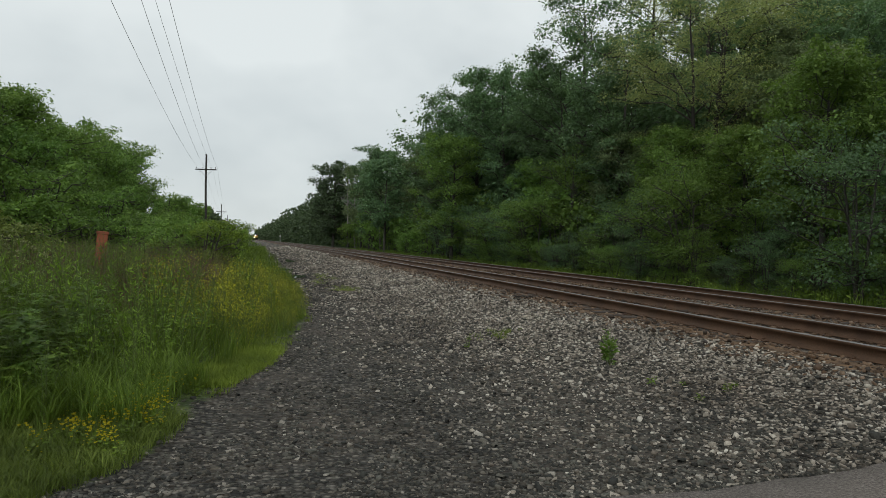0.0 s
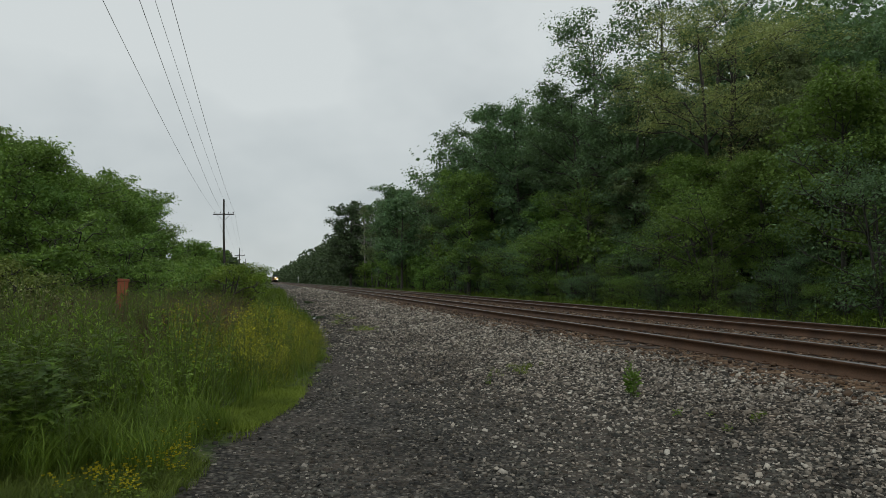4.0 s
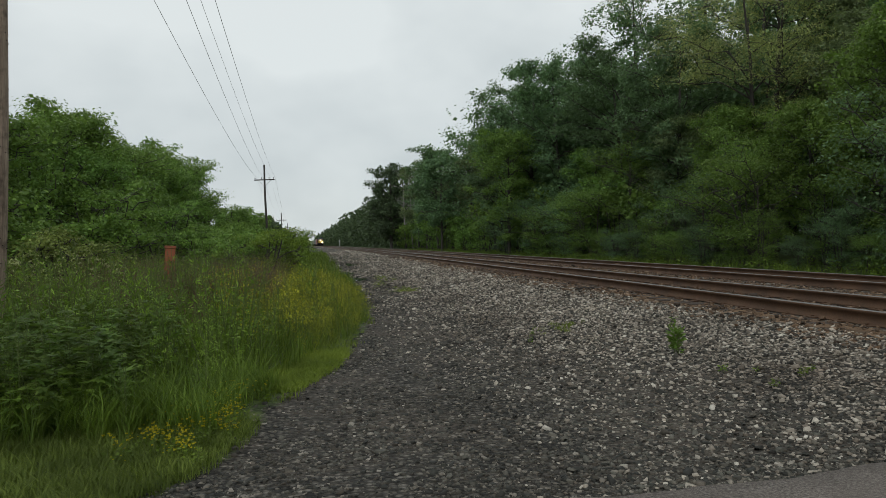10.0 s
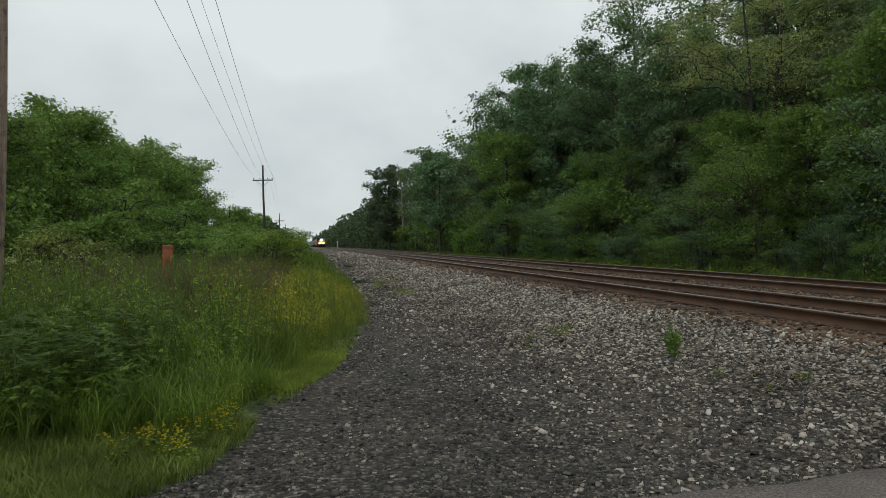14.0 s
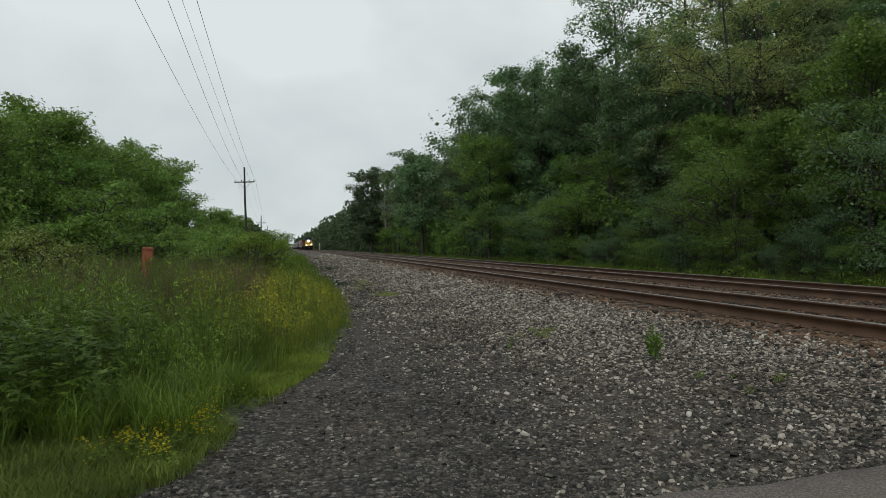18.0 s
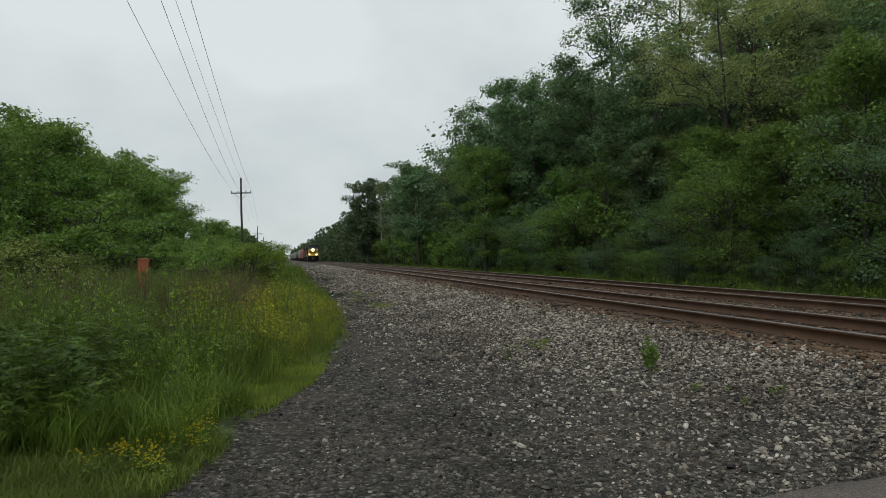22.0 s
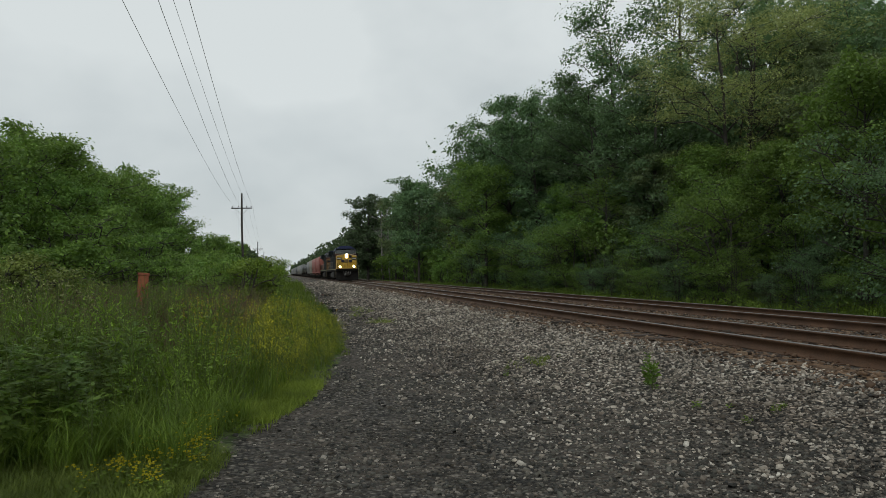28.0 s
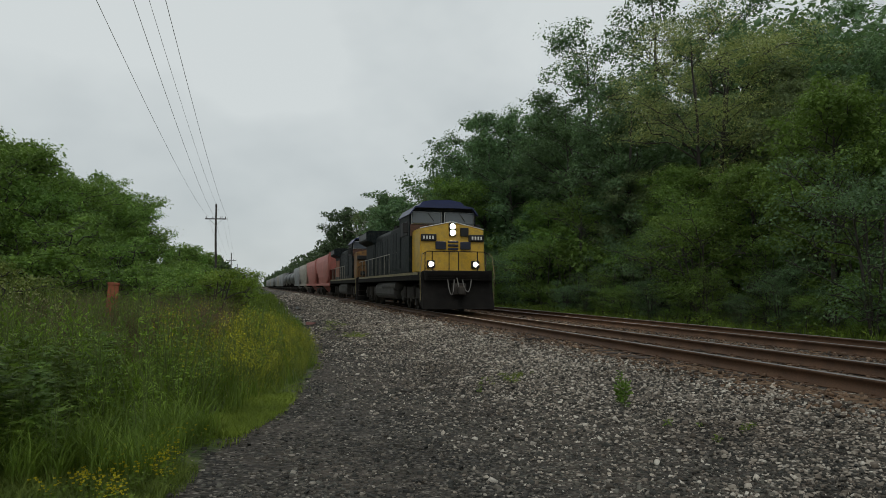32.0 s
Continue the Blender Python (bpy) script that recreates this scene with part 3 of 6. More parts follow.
# ---------------------------------------------------------------- trees
def make_tree(name, seed, high, spread, base, limbs, clumps, leaves, leaf, trunk_r, bark, leaf_mat, droop=0.0, clump_r=0.9, squash=0.7, open_=0.0, stems=1, label="", category="tree", inner=10, slim=0.68):
    """A trunk that forks into limbs and twigs, with leaves in loose clumps at their ends."""
    rng = np.random.default_rng(seed)
    wood, tips = [], []
    for s in range(stems):
        a0 = rng.uniform(0, 2 * math.pi)
        off = (0.25 * spread * rng.uniform(0.2, 1)) if stems > 1 else 0
        z = np.linspace(-0.3, high * 0.93, 12)
        lean = rng.normal(size=2) * 0.04 + (np.array([math.cos(a0), math.sin(a0)]) * off / high * (2.2 if stems > 1 else 0))
        wob = rng.normal(size=(12, 2)).cumsum(0) * 0.02 * high / 10
        xy = np.array([math.cos(a0), math.sin(a0)]) * off * 0.4 + lean * z[:, None] + wob
        pts = np.c_[xy, z]
        rad = trunk_r * (1 - np.clip(z, 0, None) / high) ** 0.8 + 0.015
        wood.append(tube(pts, rad, 7))
        for k in range(limbs // stems):
            h = base + (0.95 - base) * rng.uniform() ** 0.8
            i = h * high
            p0 = np.array([np.interp(i, z, pts[:, 0]), np.interp(i, z, pts[:, 1]), i])
            env = math.sin(math.pi * min(1, max(0.08, (h - base * 0.55) / (1.06 - base * 0.55)))) ** 0.55
            ln = spread * env * rng.uniform(0.55, 1.1)
            a = rng.uniform(0, 2 * math.pi)
            rise = rng.uniform(0.15, 0.75) * ln
            u = np.linspace(0, 1, 6)
            q = p0 + np.c_[np.cos(a) * ln * u, np.sin(a) * ln * u, rise * u ** 0.8 - droop * ln * u ** 2]
            q[1:] += rng.normal(size=(5, 3)) * 0.05 * ln
            lr = max(0.02, np.interp(i, z, rad) * 0.5)
            wood.append(tube(q, np.linspace(lr, 0.012, 6), 4))
            for c in range(max(1, clumps // limbs)):
                t = rng.uniform(0.45, 1.0)
                b0 = np.array([np.interp(t, u, q[:, d]) for d in range(3)])
                d = rng.normal(size=3)
                d[2] = abs(d[2]) * 0.7 - droop
                b1 = b0 + d / np.linalg.norm(d) * ln * rng.uniform(0.12, 0.4)
                wood.append(tube(np.linspace(b0, b1, 2), [0.016, 0.006], 3))
                tips.append((b1, clump_r * rng.uniform(0.6, 1.25)))
        tips.append((pts[-1], clump_r))
    at, along, face = [], [], []
    per = max(8, leaves // len(tips))
    for c, r in tips:
        n = int(per * rng.uniform(0.6, 1.4) * (1 - open_ * rng.uniform()))
        d = unit(rng.normal(size=(n, 3)))
        d[:, 2] = np.where(d[:, 2] < -0.3, -d[:, 2], d[:, 2])
        # small sprays on a flattened dome, so that each clump has a lit top and a dark underside
        sprays = unit(rng.normal(size=(7, 3)) + [0, 0, 0.5]) * 0.45
        d = unit(d * 0.62 + sprays[rng.integers(0, 7, n)])
        rr = r * rng.uniform(0.5, 1.05, n)[:, None] ** 0.7
        p = d * rr * [1, 1, squash]
        if droop > 0.2:
            p[:, 2] -= rng.uniform(0, 1, n) ** 1.5 * r * 1.6
        at.append(c + p)
        along.append(np.c_[d[:, :2], d[:, 2] * 0.3 - 0.35 - droop] + rng.normal(size=(n, 3)) * 0.4)
        face.append(d * 0.7 + [0, 0, 0.55] + rng.normal(size=(n, 3)) * 0.38)
    at, along, face = np.concatenate(at), np.concatenate(along), np.concatenate(face)
    at[:, 2] = np.maximum(at[:, 2], 0.1)
    size = leaf * rng.uniform(0.6, 1.2, len(at))
    if inner:
        core = np.concatenate([np.tile(c, (inner, 1)) + rng.normal(size=(inner, 3)) * r * 0.22 for c, r in tips])
        core[:, 2] = np.maximum(core[:, 2], 0.15)
        at = np.concatenate([at, core])
        along = np.concatenate([along, rng.normal(size=core.shape)])
        face = np.concatenate([face, rng.normal(size=core.shape)])
        size = np.concatenate([size, leaf * rng.uniform(1.3, 1.9, len(core))])
    lv, lq = leaf_cards(rng, at, along, size, slim, 0.35, facing=face)
    t = thing(name, label, category)
    part_me("trunk", mesh_np("trunk", *join(wood), [bark], smooth=True), t)
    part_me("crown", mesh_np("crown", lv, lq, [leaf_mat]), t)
    return t


def plant(proto, x, y, scale=1.0, turn=0.0, group="", label="", z=None, tall=1.0):
    m = pose(x, y, float(height(x, y)) - 0.05 if z is None else z, 0, 0, turn) @ Matrix.Diagonal((scale, scale, scale * tall, 1))
    ob = copy_thing(proto, m @ Matrix.Diagonal((1 / proto.scale.x, 1 / proto.scale.y, 1 / proto.scale.z, 1)))
    return tagged(ob, label, group=group)


def park(proto, x, y, scale, turn, group):
    """Put the first of a kind in its own place."""
    proto.matrix_basis = pose(x, y, float(height(x, y)) - 0.05, 0, 0, turn) @ Matrix.Diagonal((scale, scale, scale, 1))
    return tagged(proto, group=group)


RIGHT, LEFT = "woodland beyond the tracks", "hedgerow beside the lane"
rng = np.random.default_rng(12)
TREE_LABEL = "tall leafy deciduous tree with a dense dark crown"
WOOD_H = (15.5, 17.5, 13.5, 16.5)
woods = [make_tree("woodland_tree", 21 + i, h, sp, 0.08, 44, 264, 21000, 0.185, 0.2, M_BARK, m, 0, 1.05, 0.62, 0.15, label=lb, inner=16)
         for i, (h, sp, m, lb) in enumerate([(15.5, 4.0, M_LEAF_DARK, TREE_LABEL), (17.5, 4.4, M_LEAF_DARK, TREE_LABEL), (13.5, 3.8, M_LEAF_MID, "leafy mid-green tree with a billowing crown"), (16.5, 3.8, M_LEAF_OLIVE, "olive-green tree with a loose leafy crown")])]
woods_far = [make_tree("woodland_tree", 121 + i, h, 4.0, 0.08, 36, 180, 8500, 0.29, 0.2, M_BARK, m, 0, 1.15, 0.65, 0.12, label=lb, inner=10)
             for i, (h, m, lb) in enumerate([(15.5, M_LEAF_DARK, TREE_LABEL), (17.5, M_LEAF_DARK, TREE_LABEL), (13.5, M_LEAF_DARK, TREE_LABEL), (16.5, M_LEAF_OLIVE, "olive-green tree with a loose leafy crown")])]
oak = make_tree("oak_tree", 131, 14.5, 4.4, 0.06, 56, 336, 12000, 0.31, 0.25, M_BARK, M_LEAF_DEEP, 0, 1.0, 0.8, 0.1, label="dark round-crowned tree standing out at the end of the wood", inner=12)
back = [make_tree("background_tree", 25 + i, h, 4.6, 0.02, 26, 104, 3400, 0.36, 0.2, M_BARK, M_LEAF_DARK, 0, 1.8, 0.75, 0.1, label="shaded tree standing deeper in the wood", inner=4) for i, h in enumerate((15.0, 13.0))]
tall = make_tree("cottonwood_tree", 31, 21.0, 5.2, 0.3, 32, 160, 15000, 0.2, 0.3, M_BARK, M_LEAF_DARK, 0, 1.25, 0.7, 0.4, label="very tall open-crowned tree with sky showing through", inner=8)
willow = make_tree("willow_tree", 43, 14.0, 5.2, 0.26, 40, 400, 74000, 0.09, 0.13, M_POLE_DARK, M_LEAF_LIGHT, 0.12, 1.0, 0.5, 0.2, 3, label="yellow-green willow with dark forked limbs and feathery foliage", inner=5, slim=0.5)
under = [make_tree("understory_shrub", 51 + i, h, sp, 0.02, 30, 120, 11500, 0.078, 0.04, M_BARK, m, 0.0, 0.8, 0.5, 0.2, 3, "dense green understory shrub at the wood's edge", "shrub")
         for i, (h, sp, m) in enumerate([(4.2, 2.4, M_LEAF_DARK), (5.6, 2.6, M_LEAF_MID), (3.2, 2.2, M_LEAF_MID)])]
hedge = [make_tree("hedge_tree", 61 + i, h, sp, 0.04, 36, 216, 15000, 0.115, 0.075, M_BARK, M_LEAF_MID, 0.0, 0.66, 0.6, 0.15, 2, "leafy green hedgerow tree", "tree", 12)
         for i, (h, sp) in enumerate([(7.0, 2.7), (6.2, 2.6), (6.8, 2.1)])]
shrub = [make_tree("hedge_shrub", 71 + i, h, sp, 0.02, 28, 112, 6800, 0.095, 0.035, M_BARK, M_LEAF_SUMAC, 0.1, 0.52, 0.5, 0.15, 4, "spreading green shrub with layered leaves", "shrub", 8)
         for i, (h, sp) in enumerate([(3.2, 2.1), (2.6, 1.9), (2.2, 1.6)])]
hedge_far = make_tree("hedge_tree", 161, 7.0, 2.7, 0.06, 26, 110, 3200, 0.22, 0.1, M_BARK, M_LEAF_MID, 0.0, 0.7, 0.75, 0.15, 2, "leafy green hedgerow tree", "tree", 8)
shrub_far = make_tree("hedge_shrub", 171, 2.6, 1.9, 0.02, 24, 80, 1500, 0.17, 0.05, M_BARK, M_LEAF_SUMAC, 0.1, 0.55, 0.55, 0.15, 4, "spreading green shrub with layered leaves", "shrub", 4)
under_far = make_tree("understory_shrub", 151, 4.2, 2.4, 0.02, 24, 70, 1300, 0.26, 0.06, M_BARK, M_LEAF_MID, 0.0, 0.85, 0.8, 0.2, 3, "dense green understory shrub at the wood's edge", "shrub", 6)
dead = make_tree("dead_tree", 87, 13.0, 3.6, 0.3, 22, 90, 10, 0.05, 0.14, M_PALE_BARK, M_LEAF_OLIVE, 0, 0.5, 0.8, 0.9, label="bare grey dead tree with fine branches", inner=0)

first = set()


def put(proto, x, y, s, group, label="", tall_=1.0):
    turn = rng.uniform(0, 360)
    if proto.name not in first:
        first.add(proto.name)
        return tagged(park(proto, x, y, s, turn, group), label)
    return plant(proto, x, y, s, turn, group, label, tall=tall_)


# woods beyond the far track: the tall skyline trees, each with its height
put(oak, 14.8, 149, 1.16, RIGHT)
for x, y, top, k in ((19.5, 158, 14.0, 1), (17.8, 108, 15.8, 0), (20.0, 88, 14.4, 3), (19.0, 73, 18.0, 1), (19.6, 67, 18.2, 0), (20.2, 59, 17.2, 1), (17.5, 128, 15.8, 3), (16.2, 96, 13.0, 2), (25.4, 62, 17.6, 1), (16.5, 62, 11.5, 2), (17.4, 118, 15.0, 0)):
    put((woods_far if y > 90 or x > 28.5 else woods)[k], x, y, (top - 0.9) / WOOD_H[k], RIGHT)
for x, y, s in ((24.2, 51.5, 0.97), (28.6, 49.0, 1.08), (33.0, 47.0, 1.06), (38.0, 44.0, 0.98), (43, 40, 0.84)):
    put(tall, x, y, s, RIGHT)
put(willow, 23.0, 34.8, 1.1, RIGHT)
for x, y, s in ((17.0, 143, 1.2), (17.6, 137, 1.15), (34.5, 32, 1.2), (36.0, 33.5, 1.25)):
    put(dead, x, y, s, RIGHT)
# the lower front rank and the filling ranks behind it
y = 6.0
while y < 150:
    x = centre(y) + 12.6 + rng.uniform(-0.8, 1.2)
    put((woods_far if y > 75 else woods)[rng.choice([0, 2, 3, 2])], x, y, rng.uniform(0.46, 0.62), RIGHT)
    y += rng.uniform(3.8, 5.2) * (1 + y / 110)
for x, y, top, k in ((22.5, 21.5, 10.5, 0), (25.5, 18, 11.0, 1), (23.0, 26.5, 11.4, 3), (27.5, 27, 12.6, 0), (26.5, 31, 13.2, 3), (21.0, 40.5, 14.5, 0), (20.5, 46.5, 15.5, 1), (30.0, 35.5, 15.8, 1), (26.5, 13, 12.5, 0), (24.0, 8.5, 12.0, 3), (31, 22, 16, 1), (27, 42, 18.5, 0), (33.5, 35, 16.0, 3), (38, 34, 17.0, 1), (33, 28, 14.2, 0)):
    put((woods_far if y > 90 or x > 28.5 else woods)[k], x, y, (top - 0.9) / WOOD_H[k], RIGHT)
y = 2.0
while y < 150:
    x = centre(y) + 19.5 + rng.uniform(-1.5, 2.0) + (y < 60) * 2
    put(back[rng.integers(2)], x, y, rng.uniform(0.75, 0.92), RIGHT)
    y += rng.uniform(2.8, 3.8) * (1 + y / 160)
for x, y, s in ((22.0, 66, 1.0), (25.0, 74, 1.12), (22.0, 80, 1.08), (19.5, 92, 0.95), (26.0, 60, 1.05), (22.5, 99, 1.0), (29.0, 62, 1.15), (23.8, 59, 1.0), (27.0, 68, 1.08), (20.4, 76, 0.95), (24.2, 63, 1.05), (29.5, 44, 1.0), (32, 45, 1.1), (30.5, 40, 1.0), (34.5, 41.5, 1.2), (36.5, 38.5, 1.15), (27.5, 37.5, 0.85), (40, 38, 1.2), (33, 38, 1.12), (36, 42, 1.15), (29, 33, 0.9), (34, 31, 0.95)):
    put(back[rng.integers(2)], x, y, s, RIGHT)
y = 2.0
while y < 150:
    x = centre(y) + 10.6 + rng.uniform(-0.8, 1.6)
    put(under_far if y > 70 else under[rng.integers(3)], x, y, rng.uniform(0.55, 1.2), RIGHT)
    y += rng.uniform(1.6, 2.6) * (1 + y / 80)

y = 40.0
while y < 150:
    x = centre(y) + 12.4 + rng.uniform(-0.8, 0.8)
    put(under_far, x, y, rng.uniform(0.7, 1.25), RIGHT)
    y += rng.uniform(2.2, 3.2)

y = 5.0
while y < 60:
    x = centre(y) + 9.9 + rng.uniform(-0.3, 0.7)
    put(under[rng.integers(3)], x, y, rng.uniform(0.26, 0.46), RIGHT)
    y += rng.uniform(1.3, 2.3)

# hedge on the lane's side, tree by tree
def crown_top(proto):
    """The height that the crown of a tree reaches but for its last few leaves."""
    me = next(c.data for c in proto.children if c.name.startswith("crown"))
    co = np.empty(len(me.vertices) * 3, np.float32)
    me.vertices.foreach_get("co", co)
    return float(np.percentile(co[2::3], 99))


rng = np.random.default_rng(77)
HEDGE_TOPS = [crown_top(h) for h in hedge]
FAR_TOP = crown_top(hedge_far)
for y, top, k in ((13, 5.0, 1), (16.5, 5.2, 0), (20, 5.4, 1), (22.6, 5.3, 0), (24.6, 5.6, 1), (26.6, 6.6, 2), (28.6, 5.2, 1), (30.6, 5.8, 0), (33, 7.2, 2), (35.4, 6.3, 1), (38, 6.5, 0), (41, 6.6, 1), (44.4, 7.8, 2), (48, 6.7, 1), (51.2, 7.0, 0), (54.5, 7.1, 1), (58, 6.4, 0), (62, 6.2, 1), (67.5, 6.0, 0), (73.5, 5.7, 3), (80, 6.0, 3), (87, 5.9, 3), (96, 6.1, 3), (107, 6.3, 3), (122, 6.5, 3), (139, 6.4, 3)):
    x = float(centre(y)) - 16.7 - rng.uniform(-0.3, 0.4) - np.interp(y, [36, 46, 58, 66, 75], [0, 1.3, 1.5, 0.8, 0.4])
    put(hedge_far if k == 3 else hedge[k], x, y, (top - float(height(x, y))) / (FAR_TOP if k == 3 else HEDGE_TOPS[k]), LEFT)
lane_bush = make_tree("lane_bush", 181, 2.2, 1.2, 0.02, 26, 110, 7500, 0.07, 0.03, M_BARK, M_WEED, 0.05, 0.42, 0.6, 0.15, 4, "light green rounded bush at the end of the meadow", "bush", 6)
for x, y, sc in ((-1.55, 21.8, 0.85), (-1.5, 25.2, 0.8), (-1.55, 44.0, 0.85), (-1.72, 61.0, 1.1)):
    put(lane_bush, x, y, sc, LEFT)
y = 12.0
while y < 75:
    x = centre(y) - 20.5 - rng.uniform(-0.8, 0.8)
    put(hedge_far, x, y, rng.uniform(0.62, 0.75), LEFT)
    y += rng.uniform(2.4, 3.4)
for y, top, k in ((25.6, 5.6, 0), (31.8, 6.0, 1), (36.6, 6.4, 0), (40, 6.7, 1), (42.8, 7.1, 0), (46.3, 7.3, 1), (49.8, 7.6, 0), (53, 7.9, 1), (56.4, 8.2, 0), (60, 8.3, 1), (64.5, 7.6, 0)):
    x = float(centre(y)) - 18.4 - rng.uniform(-0.3, 0.4)
    put(hedge[k], x, y, (top - float(height(x, y))) / HEDGE_TOPS[k], LEFT)
y = 15.0
while y < 120:
    x = centre(y) - 14.3 - rng.uniform(-0.7, 0.9)
    put(shrub_far if y > 60 else shrub[rng.integers(3)], x, y, rng.uniform(0.8, 1.1), LEFT)
    y += rng.uniform(2.2, 3.0) * (1 + y / 60)
# bushes that crowd the lane further on
for x, y, h in ((-2.5, 24.3, 2.5), (-1.75, 27.8, 2.3), (-4.0, 27, 2.6), (-3.2, 30, 2.9), (-2.6, 34.5, 2.8), (-4.4, 36, 3.3), (-2.4, 41, 2.7), (-2.5, 49, 2.6), (-4.4, 46, 3.2), (-2.3, 57, 2.6), (-2.2, 67, 2.7), (-2.3, 79, 2.8), (-4.6, 70, 3.6), (-2.4, 94, 3.0), (-2.7, 112, 3.0), (-3.0, 134, 3.2), (-3.4, 160, 3.3), (-4.0, 190, 3.4)):
    k = rng.choice([1, 2])
    put(shrub_far if y > 65 else shrub[k], x, y, (h * 0.86 - 0.2) / (3.0 if y > 65 else (0, 3.0, 2.6)[k]), LEFT)


for proto in woods + woods_far + back + under + hedge + shrub + [hedge_far, shrub_far, under_far]:
    if proto.name not in first:
        for ob in list(proto.children) + [proto]:
            bpy.data.objects.remove(ob)


def far_woods():
    """Woods on both sides towards the horizon, as one mass of leaves."""
    r = np.random.default_rng(91)
    pieces = []
    for y in np.arange(-12, 170, 6.5):
        for deep in (33, 38):
            n = 400
            d = unit(r.normal(size=(n, 3)))
            hh = r.uniform(9, 12)
            p = d * r.uniform(0.75, 1, (n, 1)) * [3.0, 5.0, hh * 0.55] + [centre(y) + deep + r.uniform(-1.5, 1.5), y, hh * 0.45]
            p[:, 2] = np.maximum(p[:, 2], 0.3)
            pieces.append(leaf_cards(r, p, d + r.normal(size=(n, 3)) * 0.4, 0.95 * r.uniform(0.7, 1.3, n), 0.8, 0.3))
    for side in (-1, 1):
        y = 150.0 if side > 0 else 125.0
        while y < 1500:
            for rank in range(2):
                hh = r.uniform(11, 17) if side > 0 else r.uniform(4.6, 6.6)
                x = centre(y) + (13.5 + rank * 5 + r.uniform(-1, 1.5) if side > 0 else -16.5 - rank * 4 - r.uniform(-1, 1.5))
                n = int(850 / (1 + (y - 125) / 200))
                d = unit(r.normal(size=(n, 3)))
                bl = 1 + 0.25 * np.sin(d[:, :1] * 5 + r.uniform(0, 6)) * np.sin(d[:, 2:] * 6 + r.uniform(0, 6))
                p = d * r.uniform(0.7, 1, (n, 1)) * bl * [3.6 if side > 0 else 2.6, 4.2 + y / 200, hh * 0.52] + [x, y, hh * 0.48]
                p[:, 2] = np.maximum(p[:, 2], 0.2)
                pieces.append(leaf_cards(r, p, d + r.normal(size=(n, 3)) * 0.4, (0.5 + y / 520) * r.uniform(0.7, 1.3, n), 0.75, 0.3))
            y += r.uniform(4, 6.5) * (1 + (y - 145) / 220)
    v, q = join(pieces)
    tagged(new("distant_woods", mesh_np("distant_woods", v, q, [M_LEAF_DEEP])), "dark green woods lining the railway into the distance", "woods", kind="stuff")


far_woods()


# ---------------------------------------------------------------- train
M_BLUE = plain("grimy_dark_blue_paint", (0.004, 0.006, 0.007), (0.02, 0.026, 0.027), 1.5, 0.6, bump=0.15, fine=14, spec=0.08, stretch=(1.5, 1.5, 0.35), dirt=(0.045, 0.046, 0.04))
M_ROOF_BLUE = plain("blue_cab_roof_paint", (0.012, 0.02, 0.07), (0.024, 0.036, 0.115), 1.3, 0.45, bump=0.05, fine=20)
M_EMBLEM = plain("dark_blue_emblem_paint", (0.008, 0.01, 0.022), (0.016, 0.02, 0.042), 3, 0.5, bump=0.05)
M_YELLOW = plain("grimy_yellow_paint", (0.46, 0.27, 0.015), (0.6, 0.37, 0.025), 1.6, 0.45, bump=0.05, fine=25, dirt=(0.3, 0.2, 0.04))
M_SOOTY_YELLOW = plain("soot_stained_orange_yellow", (0.1, 0.05, 0.012), (0.26, 0.12, 0.025), 1.6, 0.6, bump=0.05, dirt=(0.05, 0.035, 0.02))
M_STRIPE = plain("faded_yellow_edge", (0.12, 0.1, 0.05), (0.3, 0.25, 0.12), 3, 0.6, bump=0.05)
M_UNDER = plain("sooty_underframe", (0.007, 0.0065, 0.006), (0.02, 0.018, 0.016), 2.0, 0.85, bump=0.3, spec=0.12)
M_TRUCK = plain("dusty_truck_steel", (0.03, 0.027, 0.024), (0.07, 0.062, 0.055), 2.5, 0.85, bump=0.4, spec=0.15)
M_TANK = plain("dusty_fuel_tank", (0.035, 0.032, 0.029), (0.085, 0.08, 0.072), 2.0, 0.8, bump=0.2)
M_RADIATOR = plain("pale_radiator_screen", (0.14, 0.145, 0.15), (0.24, 0.25, 0.26), 3, 0.6, 0.2, 0.3)
M_RAILING = plain("pale_handrail_paint", (0.13, 0.125, 0.1), (0.26, 0.245, 0.19), 5, 0.5, bump=0.05)
M_RED_DOOR = plain("rust_red_panel", (0.2, 0.05, 0.02), (0.34, 0.1, 0.04), 2, 0.7, bump=0.1)
M_WHITE_TXT = plain("number_board_white", (0.6, 0.6, 0.56), (0.75, 0.74, 0.7), 8, 0.6, bump=0.02)
M_BLACK = plain("black_rubber", (0.008, 0.008, 0.008), (0.02, 0.02, 0.02), 6, 0.7, bump=0.1)
M_HOSE = plain("grey_air_hose", (0.12, 0.115, 0.105), (0.24, 0.23, 0.21), 6, 0.7, bump=0.1)
M_SALMON = plain("faded_salmon_red_paint", (0.36, 0.1, 0.08), (0.46, 0.15, 0.12), 0.9, 0.6, bump=0.05, fine=9, stretch=(1, 1, 0.25), dirt=(0.3, 0.13, 0.1))
M_TAN = plain("faded_beige_paint", (0.3, 0.27, 0.22), (0.42, 0.38, 0.31), 0.9, 0.6, bump=0.05, fine=9, stretch=(1, 1, 0.25), dirt=(0.2, 0.15, 0.11))
M_GREY = plain("weathered_grey_paint", (0.22, 0.23, 0.235), (0.36, 0.37, 0.37), 0.9, 0.6, bump=0.05, fine=9, stretch=(1, 1, 0.25), dirt=(0.2, 0.16, 0.13))
